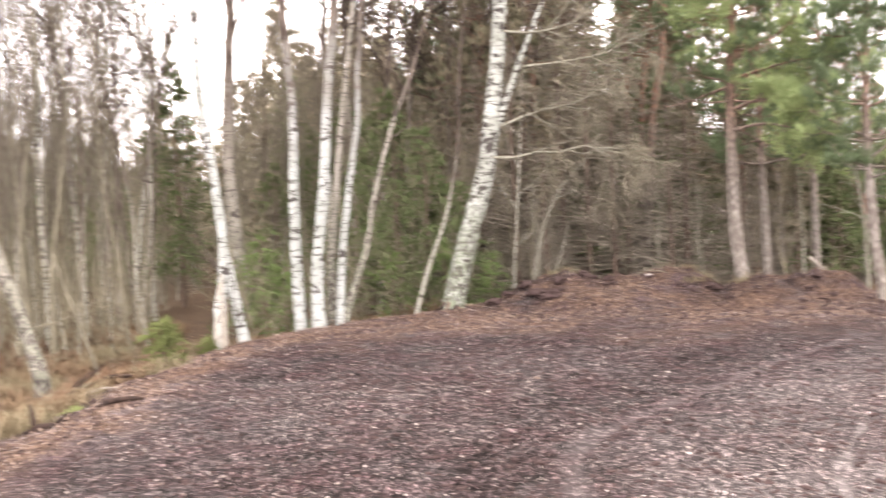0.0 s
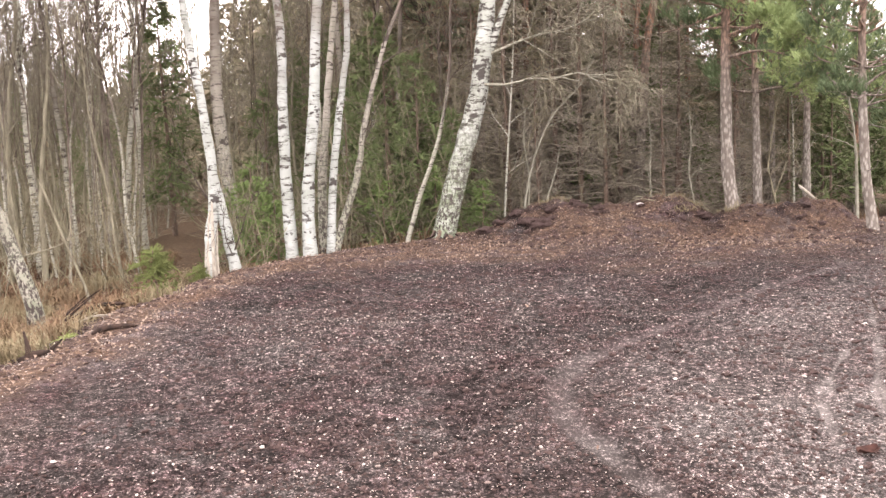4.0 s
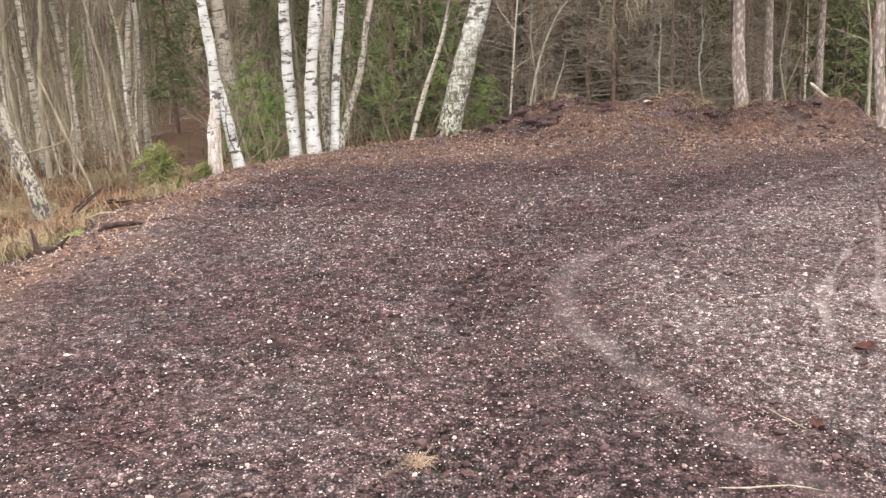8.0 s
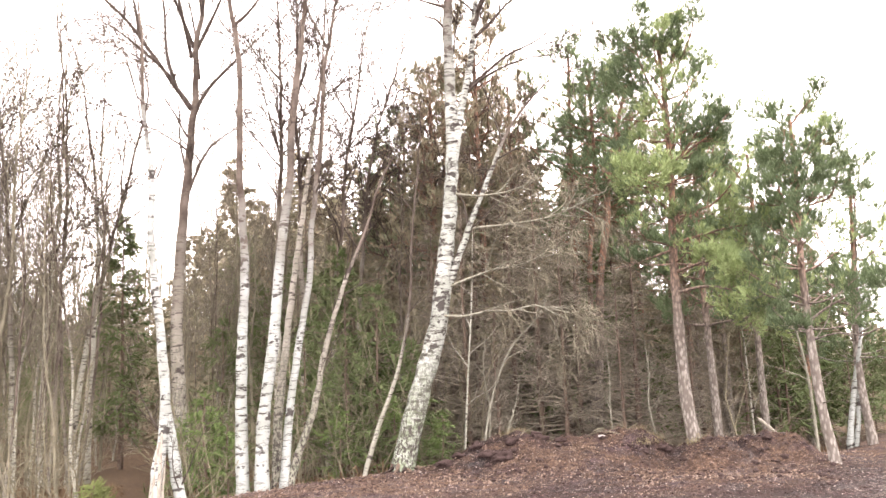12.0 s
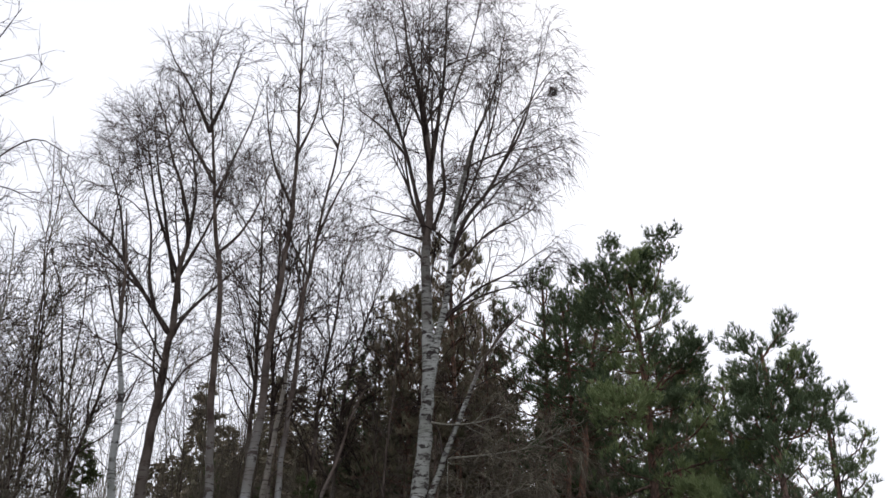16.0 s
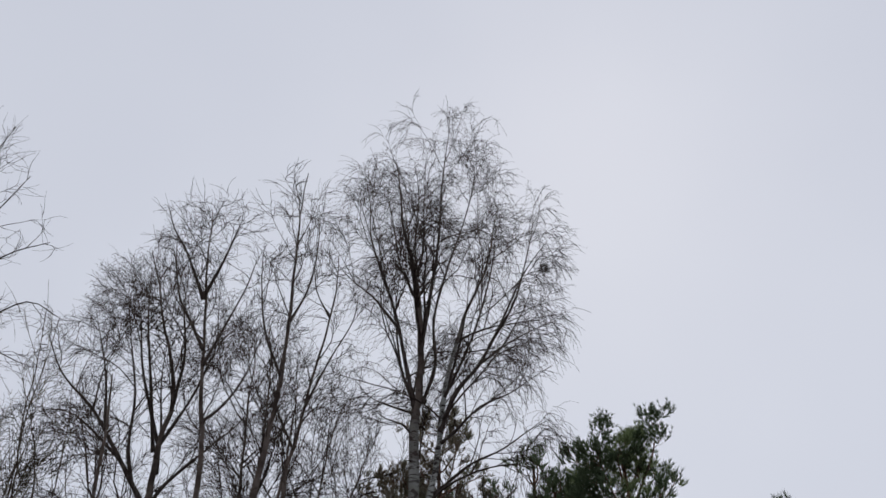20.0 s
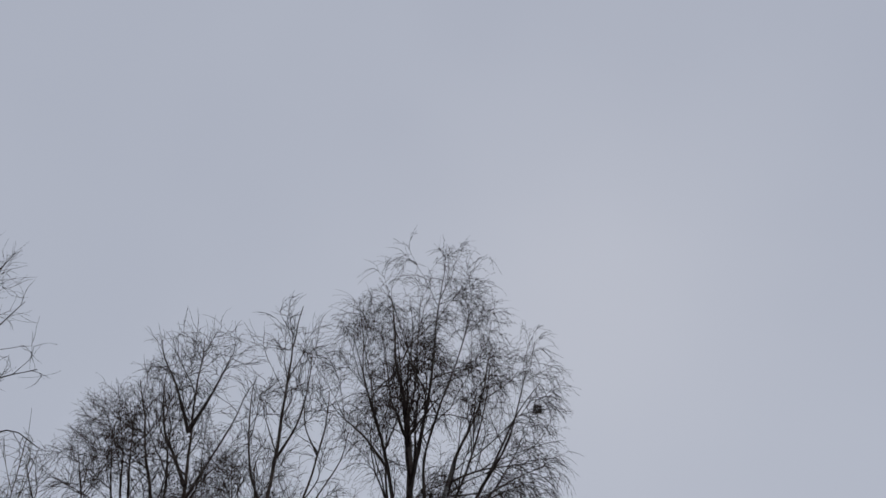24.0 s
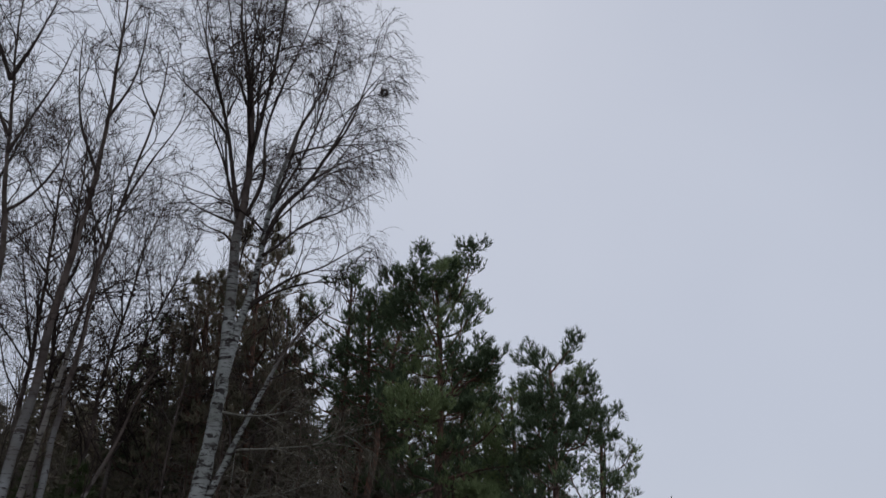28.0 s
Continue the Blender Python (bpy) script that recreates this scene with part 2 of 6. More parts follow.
    chip = m.math("MAXIMUM", m.math("MULTIPLY", m.math("GREATER_THAN", c1[1], 0.965), m.math("LESS_THAN", d1, 0.30)), m.math("MULTIPLY", m.math("GREATER_THAN", c2[1], 0.90), m.math("LESS_THAN", d2, 0.36)))
    chip = m.math("MULTIPLY", chip, m.math("SUBTRACT", 1.0, m.math("MAXIMUM", m.attr("forest"), m.attr("packed"))))
    soil = m.mix(chip, soil, m.mix(c2[2], (0.13, 0.098, 0.094), (0.30, 0.252, 0.240)))
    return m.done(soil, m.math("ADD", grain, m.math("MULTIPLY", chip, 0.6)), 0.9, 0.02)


PEBBLE = pebble_mat()


def single_mat(name, *stops):
    m = Mat(name, 0.8, 0.25)
    col = m.ramp(m.random(), *stops)
    n = m.noise(40, 4, 0.65)
    return m.done(m.mix(m.ramp(n, (0.4, 0.0), (0.7, 0.7)), col, m.mix(1.0, col, (0.5, 0.46, 0.45), "MULTIPLY")), n, 0.5, 0.004)


STONE = single_mat("loose_stone", (0.0, (0.09, 0.066, 0.06)), (0.55, (0.17, 0.13, 0.12)), (0.85, (0.27, 0.22, 0.20)), (1.0, (0.42, 0.36, 0.335)))
LOOSE_SOIL = single_mat("loose_soil_lump", (0.0, (0.026, 0.018, 0.0175)), (0.7, (0.052, 0.035, 0.034)), (1.0, (0.085, 0.052, 0.05)))
GROUND = ground_mat()
WHITE_STONE = plain_bark("white_stone", (0.44, 0.41, 0.385), (0.3, 0.27, 0.25), 8, (1, 1, 1))
NEST = plain_bark("nest_twigs", (0.05, 0.04, 0.035), (0.09, 0.07, 0.06), 30)


# ---- mesh helpers ----
UP = np.array([0.0, 0.0, 1.0])


def raw_mesh(name, V, faces, smooth=True):
    """A mesh from arrays: V (n, 3) and faces, a list of index arrays of one width each."""
    me = bpy.data.meshes.new(name)
    me.vertices.add(len(V))
    me.vertices.foreach_set("co", np.ascontiguousarray(V, dtype=np.float32).ravel())
    idx = np.concatenate([f.ravel() for f in faces]).astype(np.int32)
    width = np.concatenate([np.full(len(f), f.shape[1]) for f in faces])
    start = np.concatenate([[0], np.cumsum(width)[:-1]]).astype(np.int32)
    me.loops.add(len(idx))
    me.loops.foreach_set("vertex_index", idx)
    me.polygons.add(len(width))
    me.polygons.foreach_set("loop_start", start)
    me.polygons.foreach_set("use_smooth", np.full(len(width), smooth, dtype=bool))
    me.update(calc_edges=True)
    me.validate()
    return me


class Pile:
    """Gathers pieces of geometry into one mesh."""

    def __init__(self):
        self.v, self.f, self.n = [], [], 0

    def put(self, V, *faces):
        self.v.append(V)
        self.f += [f + self.n for f in faces]
        self.n += len(V)

    def mesh(self, name, material, smooth=True):
        by = {}
        for f in self.f:
            by.setdefault(f.shape[1], []).append(f)
        me = raw_mesh(name, np.concatenate(self.v), [np.concatenate(v) for v in by.values()], smooth)
        me.materials.append(material)
        return me


def part(name, me, parent, label=""):
    ob = new(name, me)
    ob.parent = parent
    return tagged(ob, label) if label else ob


def unit(v):
    return v / np.maximum(np.linalg.norm(v, axis=-1, keepdims=True), 1e-9)


def tubes(P, R, sides):
    """Tubes along the polylines P (n, k, 3) with the radii R (n, k): points and four-sided faces."""
    n, k, _ = P.shape
    T = unit(np.gradient(P, axis=1))
    mean = unit(P[:, -1] - P[:, 0])
    ref = np.where(np.abs(mean[:, 2:3]) > 0.8, np.array([[1.0, 0.0, 0.0]]), UP[None])
    U = unit(np.cross(T, ref[:, None, :]))
    W = np.cross(T, U)
    a = np.arange(sides) * 2 * np.pi / sides
    V = P[:, :, None] + R[:, :, None, None] * (np.cos(a)[None, None, :, None] * U[:, :, None] + np.sin(a)[None, None, :, None] * W[:, :, None])
    i = np.arange(n * k * sides).reshape(n, k, sides)
    j = np.roll(i, -1, axis=2)
    F = np.stack([i[:, :-1], j[:, :-1], j[:, 1:], i[:, 1:]], axis=-1).reshape(-1, 4)
    return V.reshape(-1, 3), F


def smooth_line(pts, step=0.3):
    """A smooth curve through the given points, at an even step."""
    p = np.array(pts, dtype=float)
    q = np.vstack([2 * p[0] - p[1], p, 2 * p[-1] - p[-2]])
    out = []
    for a, b, c, d in zip(q, q[1:], q[2:], q[3:]):
        m = max(2, int(np.ceil(np.linalg.norm(c - b) / step)))
        t = np.linspace(0, 1, m, endpoint=False)[:, None]
        out.append(0.5 * (2 * b + (c - a) * t + (2 * a - 5 * b + 4 * c - d) * t ** 2 + (3 * b - a - 3 * c + d) * t ** 3))
    return np.vstack([*out, p[-1:]])


def grow(rng, start, way, length, r0, k, pull, wander, tip=0.15):
    """Branches that set out from start along way, bent by pull (up or down) and a little at random."""
    pos, d = start.copy(), way.copy()
    P = [pos.copy()]
    step = (length / (k - 1))[:, None]
    for s in range(k - 1):
        d = unit(d + wander * rng.normal(size=d.shape) + UP * pull * (s + 1) / k)
        pos = pos + d * step
        P.append(pos.copy())
    taper = np.linspace(1, tip, k)[None]
    return np.stack(P, axis=1), r0[:, None] * taper


def spawn(rng, P, R, per, lo, hi, angle, length, k, pull, wander, thick=0.011, up=0.0, flat=0.0, least=0.0, tip=0.15):
    """Side shoots of the branches P, R: per of them on each, from lo to hi of its length."""
    n, kk, _ = P.shape
    who = np.repeat(np.arange(n), per)
    s = lo + (hi - lo) * (np.tile(np.arange(per), n) + rng.uniform(0, 1, n * per)) / per
    f = s * (kk - 1)
    i = np.minimum(f.astype(int), kk - 2)
    w = (f - i)[:, None]
    a, b = P[who, i], P[who, i + 1]
    start, t = a * (1 - w) + b * w, unit(b - a)
    r = R[who, i] * (1 - w[:, 0]) + R[who, i + 1] * w[:, 0]
    side = rng.normal(size=t.shape)
    side[:, 2] *= 1 - flat
    side = unit(side - (side * t).sum(1, keepdims=True) * t)
    ang = np.radians(angle) * rng.uniform(0.75, 1.25, len(who))[:, None]
    way = unit(np.cos(ang) * t + np.sin(ang) * side + UP * up)
    total = np.linalg.norm(np.diff(P, axis=1), axis=2).sum(1)[who]
    L = (length(s, total) if callable(length) else total * length * (1 - 0.6 * s)) * rng.uniform(0.65, 1.25, len(who))
    r0 = np.minimum(r * 0.75, thick * L + 0.0012)
    return grow(rng, start, way, L, np.maximum(r0, least), k, pull, wander, tip)


def tufts(rng, pos, way, n, length, width, spread):
    """Small sprays of n needles at each pos, round the direction way."""
    m = len(pos)
    d = np.repeat(unit(way), n, axis=0)
    p = np.repeat(pos, n, axis=0)
    side = rng.normal(size=d.shape)
    side = unit(side - (side * d).sum(1, keepdims=True) * d)
    ang = np.radians(spread) * rng.uniform(0.25, 1, m * n)[:, None]
    nd = np.cos(ang) * d + np.sin(ang) * side
    L = length * rng.uniform(0.7, 1.2, m * n)[:, None]
    w = unit(np.cross(nd, rng.normal(size=nd.shape))) * width * 0.5
    V = np.stack([p - w, p + w, p + nd * L], axis=1).reshape(-1, 3)
    return V, np.arange(m * n * 3).reshape(-1, 3)


def fit_line(pts, r0, r1, rng, step=0.25, knots=0.05, flare=0.0):
    """A stem through the points: one polyline with radii from r0 to r1, a little uneven, flared at the foot."""
    P = smooth_line(pts, step)
    s = np.linspace(0, 1, len(P))
    R = r0 + (r1 - r0) * s ** 0.78
    R = R * (1 + knots * rng.normal(size=len(P)))
    if flare:
        h = np.concatenate([[0], np.cumsum(np.linalg.norm(np.diff(P, axis=0), axis=1))])
        R = R * (1 + flare * np.exp(-h / 0.35))
    return P[None], R[None]


def tree_empty(name, base, label, group=""):
    ob = new(name)
    ob.empty_display_size = 0.2
    ob.location = base
    return tagged(ob, label, "tree", group)


# ---- the lie of the land ----
EDGE = np.array([(-4.6, -30), (-3.9, -6), (-3.5, 3), (-3.3, 6.1), (-3.12, 8), (-2.8, 10.5), (-2.35, 12.0), (-1.4, 13.2), (0.1, 14.2), (2.2, 15.2), (5.0, 15.0), (7.6, 14.2),
                 (10.5, 17.5), (19, 26), (60, 62)], dtype=float)


def lattice(x, y, size, seed):
    """Smooth value noise from 0 to 1."""
    u, v = x / size, y / size
    i, j = np.floor(u).astype(np.int64), np.floor(v).astype(np.int64)
    a, b = u - i, v - j
    a, b = a * a * (3 - 2 * a), b * b * (3 - 2 * b)

    def h(p, q):
        k = (p * 374761393 + q * 668265263 + seed * 974634777) & 0xFFFFFFFF
        k = ((k ^ (k >> 13)) * 1274126177) & 0xFFFFFFFF
        return ((k ^ (k >> 16)) & 0xFFFF) / 65535.0

    return (h(i, j) * (1 - a) + h(i + 1, j) * a) * (1 - b) + (h(i, j + 1) * (1 - a) + h(i + 1, j + 1) * a) * b


def line_distance(x, y, line):
    """Distance to a polyline, and its sign: positive to the left of its run."""
    best, sign = np.full(np.shape(x), 1e9), np.ones(np.shape(x))
    for (ax, ay), (bx, by) in zip(line[:-1], line[1:]):
        dx, dy = bx - ax, by - ay
        t = np.clip(((x - ax) * dx + (y - ay) * dy) / (dx * dx + dy * dy), 0, 1)
        d = np.hypot(x - ax - t * dx, y - ay - t * dy)
        side = np.where(dx * (y - ay) - dy * (x - ax) > 0, 1.0, -1.0)
        sign, best = np.where(d < best, side, sign), np.minimum(d, best)
    return best, sign


def ease(v, a, b):
    t = np.clip((v - a) / (b - a), 0, 1)
    return t * t * (3 - 2 * t)


def bump_at(x, y, cx, cy, rx, ry, turn, h):
    c, s = math.cos(turn), math.sin(turn)
    u, v = ((x - cx) * c + (y - cy) * s) / rx, (-(x - cx) * s + (y - cy) * c) / ry
    return h * np.exp(-(u * u + v * v))


OUTER = np.array([(11.5, 15.4), (7.6, 12.2), (5.43, 10.4), (3.48, 8.64), (2.4, 7.46), (1.55, 6.64), (1.02, 5.99), (0.73, 5.37), (0.7, 4.72), (0.83, 4.14), (1.01, 3.51), (1.2, 3.0), (1.45, 2.5), (2.0, 1.6)])
INNER = np.array([(3.0, 6.05), (2.82, 5.78), (2.58, 5.42), (2.4, 5.12), (2.25, 4.85), (2.15, 4.58), (2.05, 4.3), (2.0, 4.1)])
INNER_B = np.array([(4.05, 7.75), (3.65, 6.95), (3.33, 6.25), (3.05, 5.72), (2.77, 5.2), (2.62, 4.85), (2.54, 4.6), (2.5, 4.35)])
OLD_TRACK = np.array([(4.2, 10.6), (2.2, 8.6), (0.9, 7.2), (0.35, 6.1), (0.15, 5.2), (0.1, 4.3), (0.12, 3.4), (0.1, 2.4)])


def ridge(x, y, along, high, foot, crest):
    """A heap of earth: its crest's height along x, its foot on the open side and the line of its crest."""
    h = np.interp(x, along, high)
    f = np.interp(x, along, foot)
    v = np.clip((y - f) / (crest - f), 0, 1)
    return h * (0.35 * v + 0.65 * ease(v, 0.25, 1.0)) * (1 - ease(y, crest + 0.15, crest + 1.25))


def mounds(x, y):
    wx, wy = x + 0.5 * (lattice(x, y, 0.9, 61) - 0.5), y + 0.5 * (lattice(x, y, 0.8, 62) - 0.5)
    z = ridge(wx, wy, [0.3, 0.75, 1.15, 1.6, 2.2, 2.8, 3.4, 3.8, 4.3, 4.7, 5.0, 5.4], [0.0, 0.14, 0.30, 0.37, 0.47, 0.39, 0.42, 0.51, 0.57, 0.42, 0.17, 0.0], [13.3, 13.0, 12.75, 12.5, 12.3, 12.3, 12.6, 12.8, 13.0, 13.2, 13.4, 13.5], 14.2)
    return np.maximum(z, ridge(wx, wy, [4.4, 4.7, 4.95, 5.3, 5.8, 6.35, 6.7, 7.1], [0.0, 0.32, 0.44, 0.50, 0.46, 0.33, 0.12, 0.0], [12.7, 12.5, 12.3, 12.2, 12.2, 12.2, 12.3, 12.4], 13.4))


def land(x, y):
    """Height of the ground and the masks of its cover: forest floor, rust-brown litter, pale tracks, dark tracks."""
    d, side = line_distance(x, y, EDGE)
    s = d * side + 0.35 * (lattice(x, y, 1.1, 3) - 0.5) + 0.15 * (lattice(x, y, 0.35, 4) - 0.5)
    out = ease(s, 0.0, 1.8)
    far = np.hypot(x, y)
    z = -0.48 * out * ease(far, 3, 9)
    z = z + out * (0.25 * (lattice(x, y, 3.0, 5) - 0.5) + 0.14 * (lattice(x, y, 0.8, 6) - 0.5))
    hump = mounds(x, y)
    rough = np.clip(hump * 2.2, 0, 1)
    z = z + hump * (0.85 + 0.3 * lattice(x, y, 0.5, 7)) + rough * (0.16 * (lattice(x, y, 0.42, 8) - 0.5) + 0.15 * (np.abs(lattice(x, y, 0.2, 9) - 0.5) - 0.2) + 0.07 * (lattice(x, y, 0.08, 63) - 0.5))
    near = 1 - ease(far, 14, 30)
    z = z + near * (0.05 * (lattice(x, y, 1.6, 10) - 0.5) + 0.030 * (lattice(x, y, 0.34, 11) - 0.5))
    crumb = 0.030 * (lattice(x, y, 0.13, 12) - 0.5) + 0.026 * (0.25 - np.abs(lattice(x, y, 0.07, 64) - 0.5)) + 0.014 * (lattice(x, y, 0.03, 65) - 0.5)
    calm = ease(lattice(x, y, 0.6, 66), 0.35, 0.75)
    z = z + near * crumb * (1.15 - 0.85 * calm)
    # a low heaped rim along the brink
    rim = np.exp(-((s + 0.25) / 0.3) ** 2) * near
    z = z + rim * 0.07 * lattice(x, y, 0.6, 13)
    wob = 0.06 * (lattice(x, y, 0.5, 14) - 0.5)
    t1 = np.exp(-((line_distance(x, y, OUTER)[0] + wob) / 0.085) ** 4)
    dd, ss = line_distance(x, y, OUTER)
    inside = ease(dd * ss, 0.05, 0.6)
    t2 = np.exp(-((line_distance(x, y, INNER)[0] + wob) / 0.028) ** 4)
    t3 = np.exp(-((line_distance(x, y, INNER_B)[0] + wob) / 0.03) ** 4)
    t4 = np.exp(-((line_distance(x, y, OLD_TRACK)[0] + wob * 2) / 0.22) ** 2)
    patch = ease(lattice(x, y, 0.9, 15) + 0.5 * lattice(x, y, 0.25, 16), 0.55, 1.1)
    z = z - 0.022 * t1 - 0.015 * t2 - 0.018 * t3 - t4 * (0.02 + 0.012 * np.sin(52 * y + 9 * x)) - 0.010 * t1 * np.sin(60 * y + 14 * x)
    pale = np.clip(0.62 * t1 * (0.3 + 0.7 * lattice(x, y, 0.22, 17)) * (0.5 + 0.5 * lattice(x, y, 0.07, 21)) + inside * (0.32 + 0.42 * patch) + 0.16 * patch * (1 - inside), 0, 1) * (1 - out) * (1 - np.clip(hump * 5, 0, 1))
    dark = np.maximum(0.34 * t4, 0.4 * np.exp(-((dd * ss + 0.45) / 0.3) ** 2)) * (0.3 + 0.7 * lattice(x, y, 0.35, 18)) * (1 - out)
    dark = np.clip(dark + 0.9 * np.clip(hump * 4, 0, 1) * ease(lattice(x, y, 0.7, 67) + 0.4 * lattice(x, y, 0.2, 68), 0.78, 1.0) + 0.8 * bump_at(x, y, 1.55, 13.95, 0.75, 0.5, 0.0, 1.0) * ease(lattice(x, y, 0.3, 69), 0.25, 0.6), 0, 1)
    rust = np.clip(1.3 * np.clip(hump * 3.2, 0, 1) + 1.25 * np.exp(-((s + 0.1) / 0.5) ** 2) + 0.55 * ease(lattice(x, y, 1.3, 19), 0.35, 0.8) * ease(y, 7, 11) + 0.5 * ease(y, 10.5, 12.5) * (1 - out), 0, 1)
    rust = rust * (1 - 0.85 * np.clip(bump_at(x, y, 1.55, 13.95, 0.75, 0.5, 0.0, 1.6), 0, 1) * ease(lattice(x, y, 0.3, 69), 0.1, 0.5)) * (1 - 0.6 * bump_at(x, y, 4.5, 13.9, 0.4, 0.4, 0.0, 1.0))
    scuff = np.clip(t2 + t3, 0, 1) * ease(lattice(x, y, 0.12, 20), 0.05, 0.5)
    return z, out * (1 - np.clip(hump * 3, 0, 1)), rust, pale, dark, scuff, np.clip(t1 + t2 + t3, 0, 1)


def land_z(x, y):
    return float(land(np.array([float(x)]), np.array([float(y)]))[0][0])


def build_ground():
    fan = np.radians(np.concatenate([np.linspace(-34, 34, 520), np.linspace(34, 326, 75)[1:-1]]))
    ring = np.concatenate([[0.5, 1.1], np.geomspace(1.7, 17.5, 360), np.geomspace(17.5, 1200, 42)[1:]])
    A, D = np.meshgrid(fan, ring)
    x, y = np.append((D * np.sin(A)).ravel(), 0.0), np.append((D * np.cos(A)).ravel(), 0.0)
    z, forest, rust, pale, dark, scuff, packed = land(x, y)
    i = np.arange(A.size).reshape(A.shape)
    j = np.roll(i, -1, axis=1)
    F = np.stack([i[:-1], j[:-1], j[1:], i[1:]], axis=-1).reshape(-1, 4)
    cap = np.stack([np.full(len(fan), A.size), j[0], i[0]], axis=-1)
    me = raw_mesh("ground", np.stack([x, y, z], axis=1), [F, cap])
    for name, val in (("forest", forest), ("rust", rust), ("pale", pale), ("dark", dark), ("scuff", scuff), ("packed", packed)):
        me.attributes.new(name, "FLOAT", "POINT").data.foreach_set("value", val.astype(np.float32))
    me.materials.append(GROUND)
    return tagged(new("ground", me), "dark brown gravelly soil with pale tyre tracks, falling to forest floor", "ground", kind="structure")


ground = build_ground()


# ---- trees ----
def shoot(rng, P, R, per_m, lo, hi, angle, length, k, pull, wander, thick=0.011, least=0.0, tip=0.3, shell=None):
    """Side shoots of the branches P, R: per_m of them on each metre, so that short branches carry few. shell: the crown's outline, which they keep inside."""
    total = np.linalg.norm(np.diff(P, axis=1), axis=2).sum(1)
    many = np.floor(total * (hi - lo) * per_m + rng.uniform(0, 1, len(P))).astype(int)
    who = np.repeat(np.arange(len(P)), many)
    s = lo + (hi - lo) * rng.uniform(0, 1, len(who))
    kk = P.shape[1]
    f = s * (kk - 1)
    i = np.minimum(f.astype(int), kk - 2)
    w = (f - i)[:, None]
    a, b = P[who, i], P[who, i + 1]
    start, t = a * (1 - w) + b * w, unit(b - a)
    r = R[who, i] * (1 - w[:, 0]) + R[who, i + 1] * w[:, 0]
    side = rng.normal(size=t.shape)
    side = unit(side - (side * t).sum(1, keepdims=True) * t)
    ang = np.radians(angle) * rng.uniform(0.6, 1.35, len(who))[:, None]
    way = unit(np.cos(ang) * t + np.sin(ang) * side)
    L = length(s, total[who]) * rng.uniform(0.55, 1.35, len(who))
    if shell is not None:
        (cx, cy, cz), wide, up, down = shell
        q = start + way * L[:, None] - np.array([cx, cy, cz])
        q = np.sqrt((q[:, 0] ** 2 + q[:, 1] ** 2) / wide ** 2 + (q[:, 2] / np.where(q[:, 2] > 0, up, down)) ** 2)
        L = L * np.clip(1.0 - 1.6 * (q - 0.95), 0.25, 1.0)
    r0 = np.maximum(np.minimum(r * 0.7, thick * L + 0.0012), least)
    return grow(rng, start, way, L, r0, k, pull, wander, tip)


